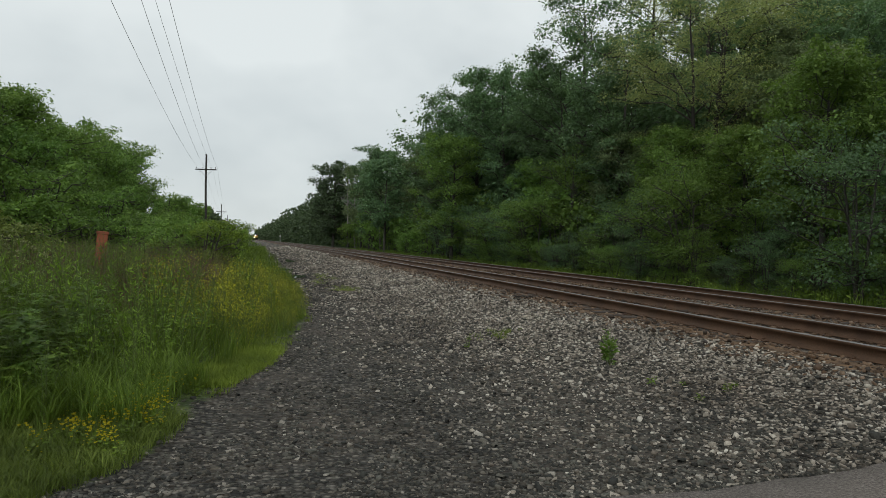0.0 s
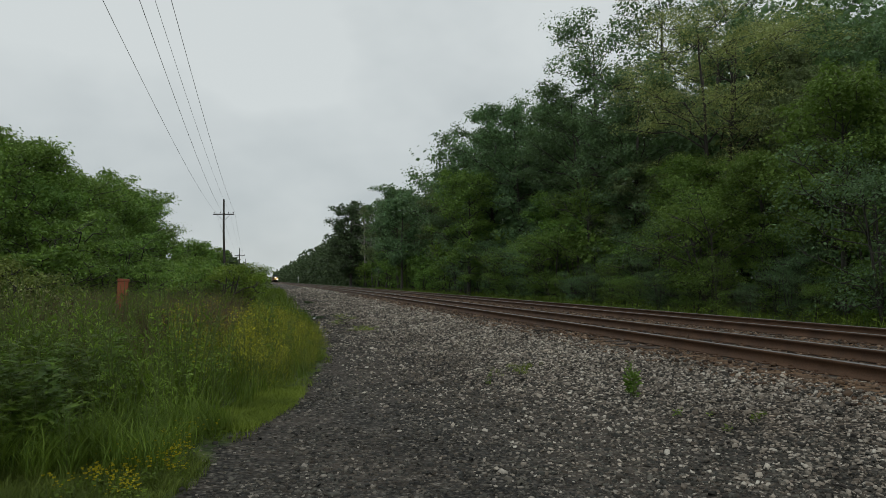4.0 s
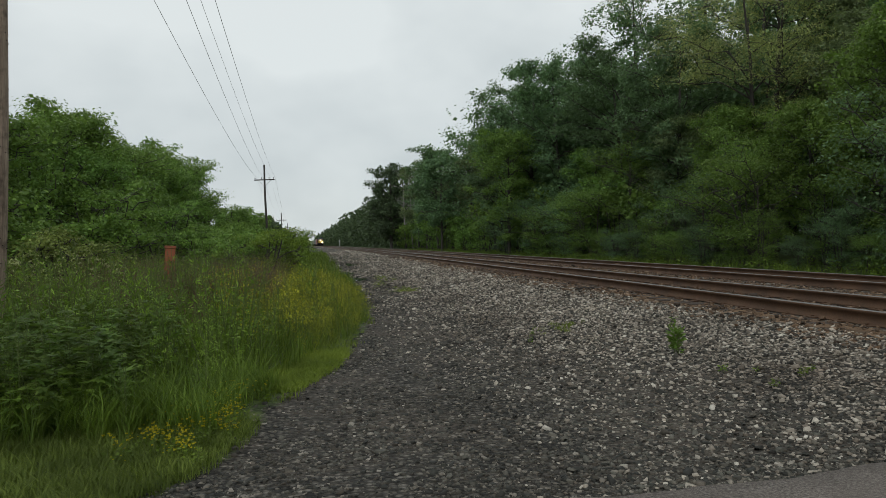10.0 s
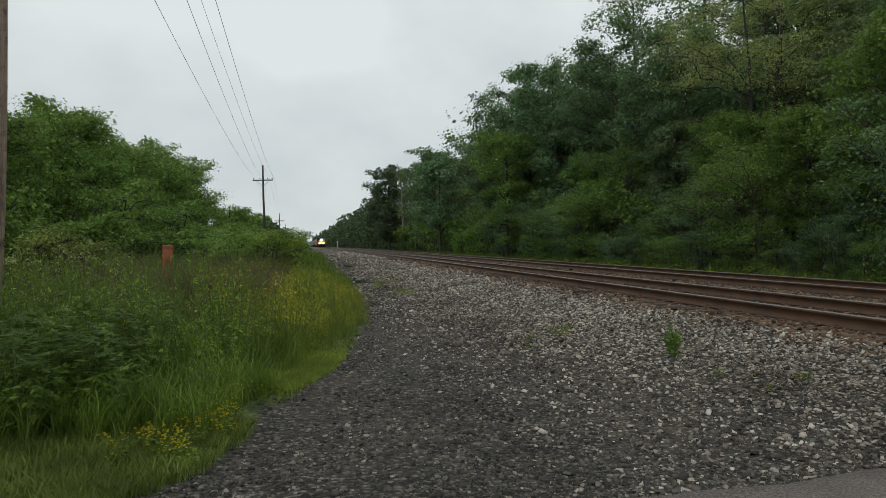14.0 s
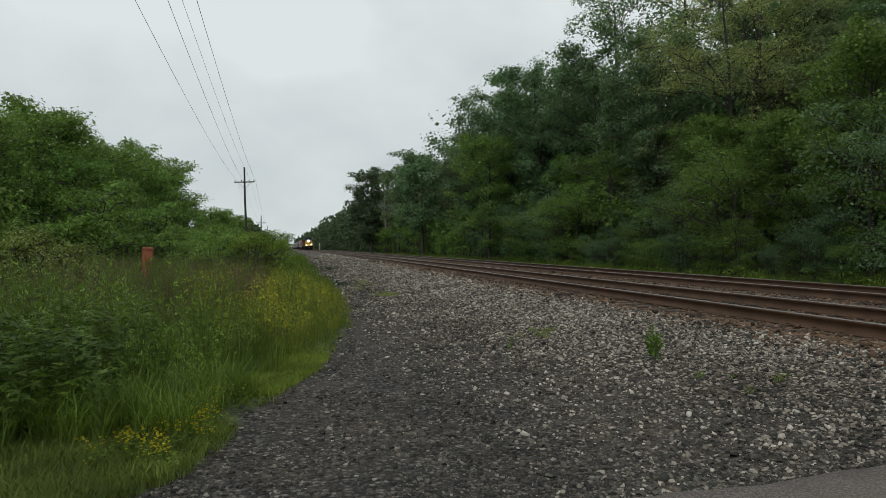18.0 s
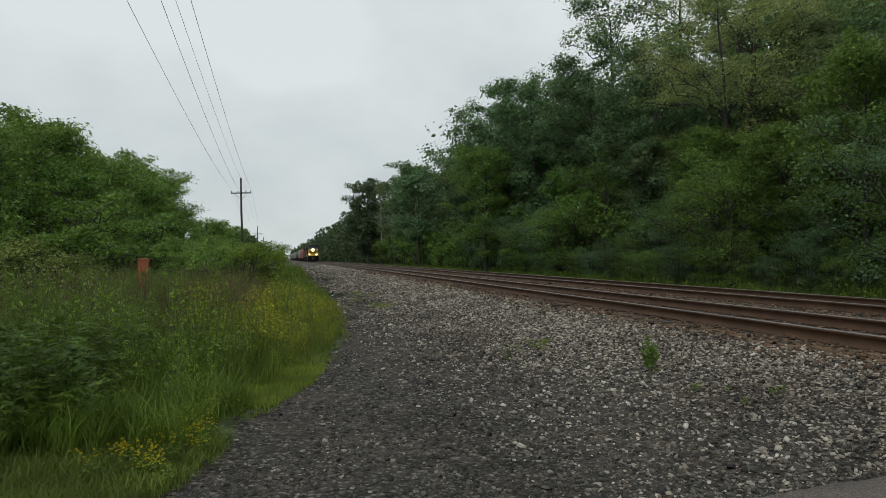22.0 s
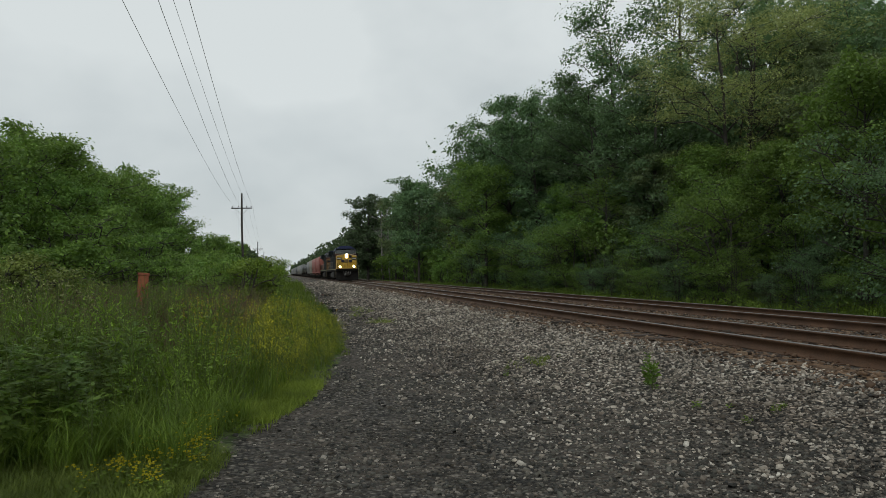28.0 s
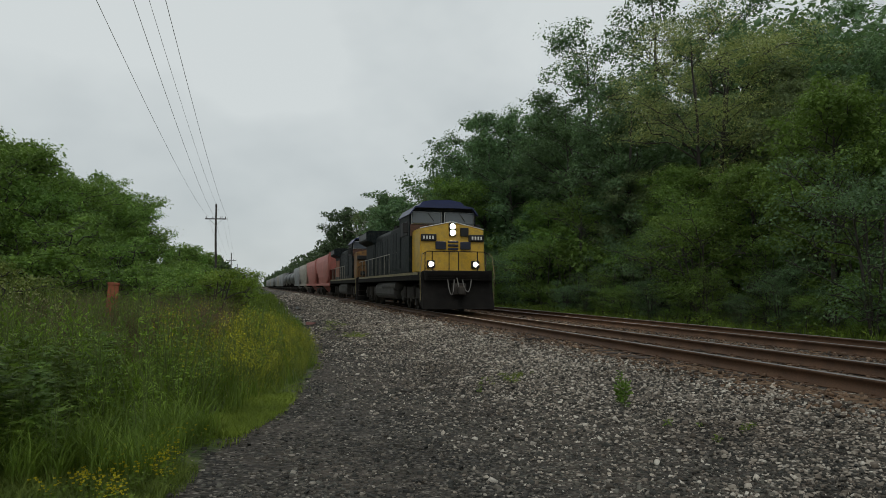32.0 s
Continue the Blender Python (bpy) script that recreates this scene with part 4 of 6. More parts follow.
M_TANKCAR = plain("dull_black_tank_paint", (0.014, 0.015, 0.016), (0.04, 0.042, 0.044), 0.9, 0.45, bump=0.05, fine=9, dirt=(0.07, 0.065, 0.06))
M_GLASS, _nt, _b = nodes_of("cab_glass")
_b.inputs["Base Color"].default_value = (0.1, 0.118, 0.135, 1)
_b.inputs["Roughness"].default_value = 0.08
M_LAMP = glow("headlight_glow", (1.0, 0.74, 0.46), 380)
M_DITCH = glow("ditch_light_glow", (1.0, 0.74, 0.46), 380)
M_GLARE = plain("brown_antiglare_paint", (0.05, 0.022, 0.014), (0.11, 0.05, 0.03), 3, 0.7, bump=0.05)
M_SEAL = plain("pale_window_seal", (0.4, 0.42, 0.43), (0.58, 0.6, 0.6), 6, 0.6, bump=0.05)

WHEEL = {}


def wheelset(parent, y, r):
    """Two flanged wheels on their axle."""
    if r not in WHEEL:
        bm = bmesh.new()
        cyl(bm, (-0.8, 0, 0), (0.8, 0, 0), 0.09, sides=10)
        for sx in (-1, 1):
            cyl(bm, (sx * 0.69, 0, 0), (sx * 0.825, 0, 0), r, r, 28)
            cyl(bm, (sx * 0.665, 0, 0), (sx * 0.69, 0, 0), r + 0.03, r + 0.03, 28)
            cyl(bm, (sx * 0.825, 0, 0), (sx * 0.9, 0, 0), 0.17, 0.13, 12)
            for k in range(6):
                a = k * math.pi / 3
                box(bm, sx * 0.835 - 0.012, sx * 0.835 + 0.012, math.cos(a) * r * 0.6 - 0.05, math.cos(a) * r * 0.6 + 0.05, math.sin(a) * r * 0.6 - 0.05, math.sin(a) * r * 0.6 + 0.05)
        me = bpy.data.meshes.new("wheelset")
        bm.to_mesh(me)
        bm.free()
        me.materials.append(M_TRUCK)
        WHEEL[r] = me
    w = part_me("wheelset", WHEEL[r], parent)
    w.location = (0, y, r)
    return w


def bar(pts, r, mat, name, parent, sides=6):
    v, q = tube(pts, np.full(len(pts), r), sides)
    return part_me(name, mesh_np(name, v, q, [mat], smooth=True), parent)


def loco_truck(loco, yc):
    for sx in (-1, 1):
        bm = bmesh.new()
        side_prism(bm, [(yc - 2.6, 0.62), (yc - 2.6, 0.82), (yc - 1.2, 1.05), (yc + 1.2, 1.05), (yc + 2.6, 0.82), (yc + 2.6, 0.62), (yc + 1.1, 0.5), (yc - 1.1, 0.5)], sx * 0.98, sx * 1.16, 0.02)
        for dy in (-2.05, 0, 2.05):
            box(bm, sx * 1.0 - 0.16, sx * 1.0 + 0.16, yc + dy - 0.2, yc + dy + 0.2, 0.36, 0.74, 0.03)
        for dy in (-1.03, 1.03):
            cyl(bm, (sx * 1.2, yc + dy, 0.55), (sx * 1.2, yc + dy, 1.05), 0.11, sides=10)
            box(bm, sx * 1.08 - 0.05, sx * 1.08 + 0.05, yc + dy - 0.12, yc + dy + 0.12, 0.2, 0.5, 0.02)
        part("truck_sideframe", bm, M_TRUCK, loco)
    return [wheelset(loco, yc + dy, 0.53) for dy in (-2.05, 0.0, 2.05)]


def locomotive(label, lights, flip=False):
    L = thing("locomotive", label, "locomotive", group="locomotives")
    wheels = loco_truck(L, -6.6) + loco_truck(L, 6.6)
    bm = bmesh.new()
    box(bm, -1.5, 1.5, -10.7, 10.8, 1.32, 1.66, 0.02)
    part("frame", bm, M_UNDER, L)
    for sx in (-1, 1):
        bm = bmesh.new()
        box(bm, sx * 1.512 - 0.012, sx * 1.512 + 0.012, -9.9, 10.2, 1.56, 1.67)
        part("sill_stripe", bm, M_STRIPE, L)
    bm = bmesh.new()
    prism(bm, [(-1.2, 0.42), (-1.38, 0.62), (-1.4, 1.05), (-1.2, 1.3), (1.2, 1.3), (1.4, 1.05), (1.38, 0.62), (1.2, 0.42)], -3.3, 3.2, 0.05)
    part("fuel_tank", bm, M_TANK, L)
    for sx in (-1, 1):
        bm = bmesh.new()
        cyl(bm, (sx * 1.25, -3.9, 1.1), (sx * 1.25, 0.5, 1.1), 0.2, sides=14)
        part("air_reservoir", bm, M_TANK, L)
    # front end
    bm = bmesh.new()
    side_prism(bm, [(-10.75, 0.12), (-11.1, 0.14), (-10.85, 0.75), (-10.7, 1.32), (-10.4, 1.32), (-10.4, 0.3)], -1.5, 1.5, 0.015)
    part("plow", bm, M_UNDER, L)
    bm = bmesh.new()
    box(bm, -1.42, 1.42, -11.0, -10.3, 1.3, 1.72, 0.05, 2)
    for k in range(4):
        box(bm, -1.3, 1.3, -11.05, -10.98, 1.34 + k * 0.07, 1.37 + k * 0.07)
    part("anticlimber", bm, M_UNDER, L)
    bm = bmesh.new()
    box(bm, -0.28, 0.28, -11.12, -10.6, 0.72, 1.2, 0.04)
    box(bm, -0.13, 0.13, -11.5, -10.9, 0.78, 1.02, 0.05, 2)
    box(bm, -0.2, 0.05, -11.75, -11.45, 0.76, 1.06, 0.06, 2)
    part("coupler", bm, M_TRUCK, L)
    for x0, x1, dip in ((-0.5, -0.22, 0.62), (0.12, 0.5, 0.5)):
        u = np.linspace(0, 1, 9)
        bar(np.c_[x0 + (x1 - x0) * u, -11.08 - 0.12 * np.sin(u * math.pi), 1.35 - dip * np.sin(u * math.pi) ** 0.7 * (0.5 + 0.5 * (u < 2))], 0.022, M_HOSE, "air_hose", L)
    u = np.linspace(0, 1, 7)
    bar(np.c_[-0.12 + 0.1 * u, -11.1 - 0.1 * np.sin(u * 3), 1.42 - 0.65 * u], 0.022, M_HOSE, "air_hose", L)
    # nose: chamfered sides and a peaked top
    bm = bmesh.new()
    fr = [(-1.4, 1.66), (1.4, 1.66), (1.4, 3.53), (0.0, 3.82), (-1.4, 3.53)]
    prism(bm, fr, -10.0, -8.1, 0.05)
    for v in bm.verts:
        if v.co.y < -9.5 and v.co.z > 2.6:
            v.co.y += 0.22 * (v.co.z - 2.6)
    part("nose", bm, M_YELLOW if lights else M_SOOTY_YELLOW, L, "grimy yellow nose")
    nose_y = -10.02
    for sx in (-1, 1):
        if lights:
            bar([(sx * 1.4, -9.79, 3.53), (sx * 0.02, -9.72, 3.83)], 0.022, M_WHITE_TXT, "nose_trim", L, 5)
    bm = bmesh.new()
    box(bm, -1.49, 1.49, -8.135, -8.08, 3.3, 3.82, 0.02)
    part("antiglare_panel", bm, M_GLARE, L, "brown antiglare panel below the windshields")
    # the painted emblem, as plain bars
    for x0, x1, z0, z1 in ((-0.77, -0.31, 2.63, 2.97), (-0.23, 0.23, 2.9, 3.0), (-0.23, 0.23, 2.75, 2.85), (-0.23, 0.23, 2.6, 2.7), (0.31, 0.77, 2.63, 2.97)):
        bm = bmesh.new()
        box(bm, x0, x1, nose_y, nose_y + 0.045, z0, z1, 0.02)
        part("emblem_bar", bm, M_EMBLEM, L, "dark blue bar of the painted emblem")
    for sx in (-1, 1):
        bm = bmesh.new()
        box(bm, sx * 1.04 - 0.33, sx * 1.04 + 0.33, -9.97, -9.8, 2.98, 3.28, 0.03)
        nb = part("number_board", bm, M_BLACK, L)
        for k in range(4 if lights else 0):
            bm = bmesh.new()
            box(bm, sx * 1.06 - 0.24 + k * 0.13, sx * 1.06 - 0.17 + k * 0.13, -9.985, -9.96, 3.06, 3.2)
            part("number_bar", bm, M_WHITE_TXT, nb)
    bm = bmesh.new()
    box(bm, -0.15, 0.15, -9.93, -9.6, 3.2, 3.78, 0.04)
    hb = part("headlight_housing", bm, M_BLACK, L)
    for z in (3.35, 3.62):
        bm = bmesh.new()
        cyl(bm, (0, -9.933, z), (0, -9.9, z), 0.105, sides=20)
        part("headlight_lens", bm, M_LAMP if lights else M_GLASS, hb)
    bm = bmesh.new()
    box(bm, 0.36, 0.7, -9.93, -9.7, 3.2, 3.58, 0.05, 2)
    part("door_window", bm, M_BLACK, L)
    bm = bmesh.new()
    box(bm, 0.25, 0.78, -10.035, -9.98, 1.7, 2.5, 0.02)
    part("nose_door", bm, M_YELLOW, L)
    for sx in (-0.98, 0.96):
        bm = bmesh.new()
        box(bm, sx - 0.17, sx + 0.17, -10.14, -9.98, 1.84, 2.16, 0.03)
        dh = part("ditch_light_box", bm, M_BLACK, L)
        bm = bmesh.new()
        cyl(bm, (sx, -10.143, 2.0), (sx, -10.11, 2.0), 0.1, sides=20)
        part("ditch_light_lens", bm, M_DITCH if lights else M_GLASS, dh)
    for sx in (-1.32, -1.02, -0.3, 0.1, 0.92, 1.28):
        bar([(sx, -10.5, 1.62), (sx, -10.5, 2.5)], 0.022, M_UNDER, "rail_post", L)
    bar([(-1.4, -10.5, 2.42), (-1.2, -10.5, 2.52), (1.2, -10.5, 2.52), (1.4, -10.5, 2.42)], 0.022, M_UNDER, "front_handrail", L)
    for sx in (-1, 1):
        bar([(sx * 1.56, -10.75, 0.5), (sx * 1.58, -10.75, 1.6), (sx * 1.5, -10.7, 2.3), (sx * 1.42, -10.5, 2.45)], 0.018, M_STRIPE, "corner_handrail", L)
        for k in range(3):
            bm = bmesh.new()
            box(bm, sx * 1.32 - 0.2, sx * 1.32 + 0.2, -10.6, -10.2, 0.42 + k * 0.36, 0.45 + k * 0.36)
            part("step", bm, M_TRUCK, L)
    # cab
    bm = bmesh.new()
    prism(bm, [(-1.53, 1.66), (1.53, 1.66), (1.53, 4.3), (1.3, 4.6), (-1.3, 4.6), (-1.53, 4.3)], -8.1, -5.5, 0.04)
    part("cab", bm, M_BLUE, L)
    bm = bmesh.new()
    prism(bm, [(-1.58, 4.26), (-1.34, 4.6), (-0.7, 4.74), (0.7, 4.74), (1.34, 4.6), (1.58, 4.26), (1.53, 4.26), (1.3, 4.56), (-1.3, 4.56), (-1.53, 4.26)], -8.4, -5.4)
    part("cab_roof", bm, M_ROOF_BLUE, L)
    bm = bmesh.new()
    prism(bm, [(-1.15, 4.6), (-0.9, 4.88), (-0.45, 4.97), (0.45, 4.97), (0.9, 4.88), (1.15, 4.6)], -8.0, -6.0, 0.03)
    part("roof_unit", bm, M_ROOF_BLUE, L)
    for sx in (-1, 1):
        bm = bmesh.new()
        box(bm, sx * 0.75 - 0.7, sx * 0.75 + 0.7, -8.14, -8.08, 3.83, 4.4, 0.06, 2)
        wf = part("windshield_frame", bm, M_SEAL, L)
        bm = bmesh.new()
        box(bm, sx * 0.75 - 0.665, sx * 0.75 + 0.665, -8.16, -8.12, 3.86, 4.37, 0.05, 2)
        part("windshield", bm, M_GLASS, wf)
        bar([(sx * 0.72, -8.19, 4.37), (sx * 0.72 + 0.28, -8.19, 3.99)], 0.012, M_BLACK, "wiper", wf)
        for y0, y1 in ((-7.75, -7.0), (-6.85, -6.1)):
            bm = bmesh.new()
            box(bm, sx * 1.535 - 0.02, sx * 1.535 + 0.02, y0, y1, 3.35, 4.0, 0.02)
            part("side_window", bm, M_BLACK, L)
        bm = bmesh.new()
        box(bm, sx * 1.68 - 0.12, sx * 1.68 + 0.12, -7.95, -7.9, 3.45, 3.9, 0.02)
        part("mirror", bm, M_BLACK, L)
        bm = bmesh.new()
        box(bm, sx * 1.54 - 0.02, sx * 1.54 + 0.02, -5.9, -5.6, 1.9, 3.4, 0.01)
        part("cab_door", bm, M_BLUE, L)
    # long hood
    bm = bmesh.new()
    prism(bm, [(-0.95, 1.66), (0.95, 1.66), (0.95, 4.0), (0.78, 4.25), (-0.78, 4.25), (-0.95, 4.0)], -5.5, 6.4, 0.03)
    part("long_hood", bm, M_BLUE, L)
    for sx in (-1, 1):
        bm = bmesh.new()
        box(bm, min(sx * 0.95, sx * 1.47), max(sx * 0.95, sx * 1.47), -5.5, -2.6, 1.66, 3.9, 0.05, 2)
        part("equipment_cabinet", bm, M_BLUE, L)
        for k in range(3):
            bm = bmesh.new()
            box(bm, sx * 1.48 - 0.012, sx * 1.48 + 0.012, -5.35 + k * 0.93, -4.55 + k * 0.93, 1.85, 3.7, 0.01)
            part("cabinet_door", bm, M_BLUE, L)
        for k in range(9):
            bm = bmesh.new()
            y0 = -2.4 + k * 0.96
            box(bm, sx * 0.955 - 0.015, sx * 0.955 + 0.015, y0, y0 + 0.86, 1.8, 3.75, 0.01)
            box(bm, sx * 0.98 - 0.015, sx * 0.98 + 0.015, y0 + 0.7, y0 + 0.74, 2.6, 2.9)
            part("hood_door", bm, M_BLUE, L)
    bm = bmesh.new()
    box(bm, -0.45, 0.45, 1.4, 2.6, 4.2, 4.55, 0.06, 2)
    part("exhaust_stack", bm, M_UNDER, L)
    bm = bmesh.new()
    box(bm, -0.6, 0.6, -4.8, -1.0, 4.2, 4.42, 0.05, 2)
    part("roof_hatch", bm, M_BLUE, L)
    # radiator end with its overhanging wings
    bm = bmesh.new()
    prism(bm, [(-1.0, 1.66), (1.0, 1.66), (1.0, 3.75), (1.53, 4.0), (1.53, 4.52), (1.3, 4.62), (-1.3, 4.62), (-1.53, 4.52), (-1.53, 4.0), (-1.0, 3.75)], 6.4, 10.4, 0.03)
    part("radiator_section", bm, M_BLUE, L)
    for sx in (-1, 1):
        bm = bmesh.new()
        box(bm, sx * 1.53 - 0.02, sx * 1.53 + 0.02, 6.7, 10.1, 4.08, 4.46, 0.01)
        for k in range(12):
            box(bm, sx * 1.55 - 0.02, sx * 1.55 + 0.02, 6.8 + k * 0.28, 6.83 + k * 0.28, 4.08, 4.46)
        part("radiator_screen", bm, M_RADIATOR, L)
        bm = bmesh.new()
        box(bm, sx * 1.0 - 0.02, sx * 1.0 + 0.02, 6.8, 9.9, 1.95, 3.5, 0.01)
        part("rear_door", bm, M_RED_DOOR if not lights else M_BLUE, L)
        ys = np.arange(-5.4, 10.6, 1.6)
        for yy in ys:
            bar([(sx * 1.46, yy, 1.66), (sx * 1.46, yy, 2.72)], 0.02, M_RAILING, "rail_post", L, 5)
        bar([(sx * 1.46, -5.4, 2.72), (sx * 1.46, 10.6, 2.72)], 0.022, M_RAILING, "side_handrail", L)
        for y0 in (10.3,):
            for k in range(3):
                bm = bmesh.new()
                box(bm, sx * 1.32 - 0.2, sx * 1.32 + 0.2, y0, y0 + 0.4, 0.42 + k * 0.36, 0.45 + k * 0.36)
                part("step", bm, M_TRUCK, L)
    bm = bmesh.new()
    box(bm, -1.45, 1.45, 10.75, 10.95, 0.4, 1.35, 0.03)
    box(bm, -0.13, 0.13, 10.9, 11.35, 0.78, 1.02, 0.05)
    part("rear_coupler", bm, M_UNDER, L)
    return L, wheels


def freight_truck(car, yc):
    for sx in (-1, 1):
        bm = bmesh.new()
        side_prism(bm, [(yc - 1.15, 0.42), (yc - 1.15, 0.62), (yc - 0.5, 0.82), (yc + 0.5, 0.82), (yc + 1.15, 0.62), (yc + 1.15, 0.42), (yc + 0.4, 0.22), (yc - 0.4, 0.22)], sx * 0.95, sx * 1.1, 0.02)
        part("truck_sideframe", bm, M_TRUCK, car)
    for dy in (-0.89, 0.89):
        wheelset(car, yc + dy, 0.46)


def hopper(mat, label):
    c = thing("covered_hopper", label, "railway wagon", group="freight wagons")
    for yc in (-6.4, 6.4):
        freight_truck(c, yc)
    # bulging body whose ends slope up over the trucks
    st = [(-8.35, 2.75), (-8.3, 2.7), (-4.9, 1.25), (4.9, 1.25), (8.3, 2.7), (8.35, 2.75)]
    side = [(1.42, 0.0), (1.58, 0.25), (1.62, 0.5), (1.58, 0.75), (1.42, 0.93), (1.0, 1.0)]
    vs, k = [], 12
    for y, zb in st:
        ring = [(x, y, zb + (4.62 - zb) * h) for x, h in side] + [(-x, y, zb + (4.62 - zb) * h) for x, h in side[::-1]]
        vs += ring
    n = len(st)
    q = [(i * k + j, i * k + (j + 1) % k, (i + 1) * k + (j + 1) % k, (i + 1) * k + j) for i in range(n - 1) for j in range(k)]
    bm = bmesh.new()
    bv = [bm.verts.new(p) for p in vs]
    for f in q:
        bm.faces.new([bv[i] for i in f])
    bm.faces.new(bv[:k])
    bm.faces.new(bv[-k:][::-1])
    bmesh.ops.recalc_face_normals(bm, faces=bm.faces[:])
    part("body", bm, mat, c)
    for sx in (-1, 1):
        bm = bmesh.new()
        box(bm, sx * 1.46 - 0.07, sx * 1.46 + 0.07, -8.9, 8.9, 1.12, 1.36, 0.02)
        part("side_sill", bm, mat, c)
        for y0 in (-8.55, 8.55):
            bar([(sx * 1.5, y0, 1.2), (sx * 1.5, y0, 4.5)], 0.03, mat, "ladder_rail", c, 5)
            for z in np.arange(1.4, 4.5, 0.42):
                bar([(sx * 1.5, y0, z), (sx * 1.5, y0 - 0.45 * np.sign(y0), z)], 0.016, mat, "ladder_rung", c, 4)
        for yy in (-5.0, 5.0):
            bm = bmesh.new()
            box(bm, sx * 1.47 - 0.05, sx * 1.47 + 0.05, yy - 0.08, yy + 0.08, 1.2, 2.6, 0.02)
            part("bolster_post", bm, mat, c)
    for yc in (-3.6, -1.2, 1.2, 3.6):
        bm = bmesh.new()
        v = [bm.verts.new(p) for p in ((-1.2, yc - 1.1, 1.3), (1.2, yc - 1.1, 1.3), (1.2, yc + 1.1, 1.3), (-1.2, yc + 1.1, 1.3), (-0.5, yc - 0.3, 0.42), (0.5, yc - 0.3, 0.42), (0.5, yc + 0.3, 0.42), (-0.5, yc + 0.3, 0.42))]
        for f in ((0, 1, 5, 4), (1, 2, 6, 5), (2, 3, 7, 6), (3, 0, 4, 7), (4, 5, 6, 7)):
            bm.faces.new([v[i] for i in f])
        part("discharge_chute", bm, mat, c)
    bm = bmesh.new()
    box(bm, -0.35, 0.35, -8.6, 8.6, 4.66, 4.7)
    part("roof_walkway", bm, M_GREY, c)
    for i in range(8):
        bm = bmesh.new()
        cyl(bm, (0, -7 + i * 2, 4.6), (0, -7 + i * 2, 4.76), 0.3, 0.26, 14)
        part("roof_hatch", bm, mat, c)
    bm = bmesh.new()
    box(bm, -0.4, 0.4, -8.9, 8.9, 0.8, 1.12, 0.02)
    for sy in (-1, 1):
        box(bm, -1.45, 1.45, sy * 8.75 - 0.15, sy * 8.75 + 0.15, 0.95, 1.3, 0.02)
        box(bm, -0.12, 0.12, sy * 9.1 - 0.3, sy * 9.1 + 0.3, 0.78, 1.02, 0.04)
    part("centre_sill", bm, M_UNDER, c)
    return c


def tank_wagon(mat, label):
    c = thing("tank_wagon", label, "railway wagon", group="freight wagons")
    for yc in (-6.2, 6.2):
        freight_truck(c, yc)
    y = np.array([-8.2, -8.15, -7.95, -7.6, -7.3, 7.3, 7.6, 7.95, 8.15, 8.2])
    r = np.array([0.02, 0.6, 1.1, 1.42, 1.5, 1.5, 1.42, 1.1, 0.6, 0.02])
    v, q = tube(np.c_[np.zeros(10), y, np.full(10, 2.72)], r, 28)
    part_me("tank", mesh_np("tank", v, q, [mat], smooth=True), c)
    bm = bmesh.new()
    cyl(bm, (0, 0, 4.1), (0, 0, 4.5), 0.5, sides=18)
    part("dome", bm, mat, c)
    bm = bmesh.new()
    box(bm, -1.2, 1.2, -1.2, 1.2, 4.18, 4.22)
    part("platform", bm, M_UNDER, c)
    for sy in (-1, 1):
        bm = bmesh.new()
        box(bm, -1.1, 1.1, sy * 6.2 - 0.5, sy * 6.2 + 0.5, 0.95, 1.7, 0.03)
        part("saddle", bm, M_UNDER, c)
        bm = bmesh.new()
        box(bm, -1.45, 1.45, sy * 8.6 - 0.15, sy * 8.6 + 0.15, 0.85, 1.15, 0.02)
        box(bm, -0.35, 0.35, sy * 6.2, sy * 8.6, 0.8, 1.1, 0.02) if sy > 0 else box(bm, -0.35, 0.35, -8.6, -6.2, 0.8, 1.1, 0.02)
        box(bm, -0.12, 0.12, sy * 9.0 - 0.3, sy * 9.0 + 0.3, 0.78, 1.02, 0.04)
        part("end_sill", bm, M_UNDER, c)
        for sx in (-1, 1):
            bar([(sx * 1.4, sy * 8.6, 1.15), (sx * 1.4, sy * 8.6, 2.2), (sx * 1.4, sy * 6.4, 2.2)], 0.025, M_RAILING, "end_handrail", c, 5)
    for sx in (-1, 1):
        bar([(sx * 0.9, 0.9, 4.2), (sx * 1.56, 0.9, 3.2), (sx * 1.56, 0.9, 1.4)], 0.025, M_RAILING, "ladder", c, 5)
    return c


lead, lead_wheels = locomotive("dark blue diesel locomotive with a lit grimy yellow nose", True)
trail, trail_wheels = locomotive("sooty dark blue diesel locomotive coupled behind the leader", False)
PLACE = [(lead, 10.0), (trail, 32.5)]
kinds = {
    "red": hopper(M_SALMON, "faded salmon-red covered hopper wagon"),
    "tan": hopper(M_TAN, "faded beige covered hopper wagon"),
    "grey": hopper(M_GREY, "weathered light grey covered hopper wagon"),
    "tank": tank_wagon(M_TANKCAR, "dull black tank wagon"),
}
used = set()
at = 32.5 + 11.3 + 9.3
for k in ["red", "red", "tan", "grey", "tank", "tank", "tank", "grey", "grey", "tan", "grey", "tank", "tank", "grey", "grey", "tan", "grey", "tank", "grey", "grey", "tan", "grey"]:
    ob = copy_thing(kinds[k], Matrix()) if k in used else kinds[k]
    used.add(k)
    PLACE.append((ob, at))
    at += 18.55


def nose_at(t):
    """How far down the line the leader's nose is."""
    return 30.1 + 18.4 * (32 - t)


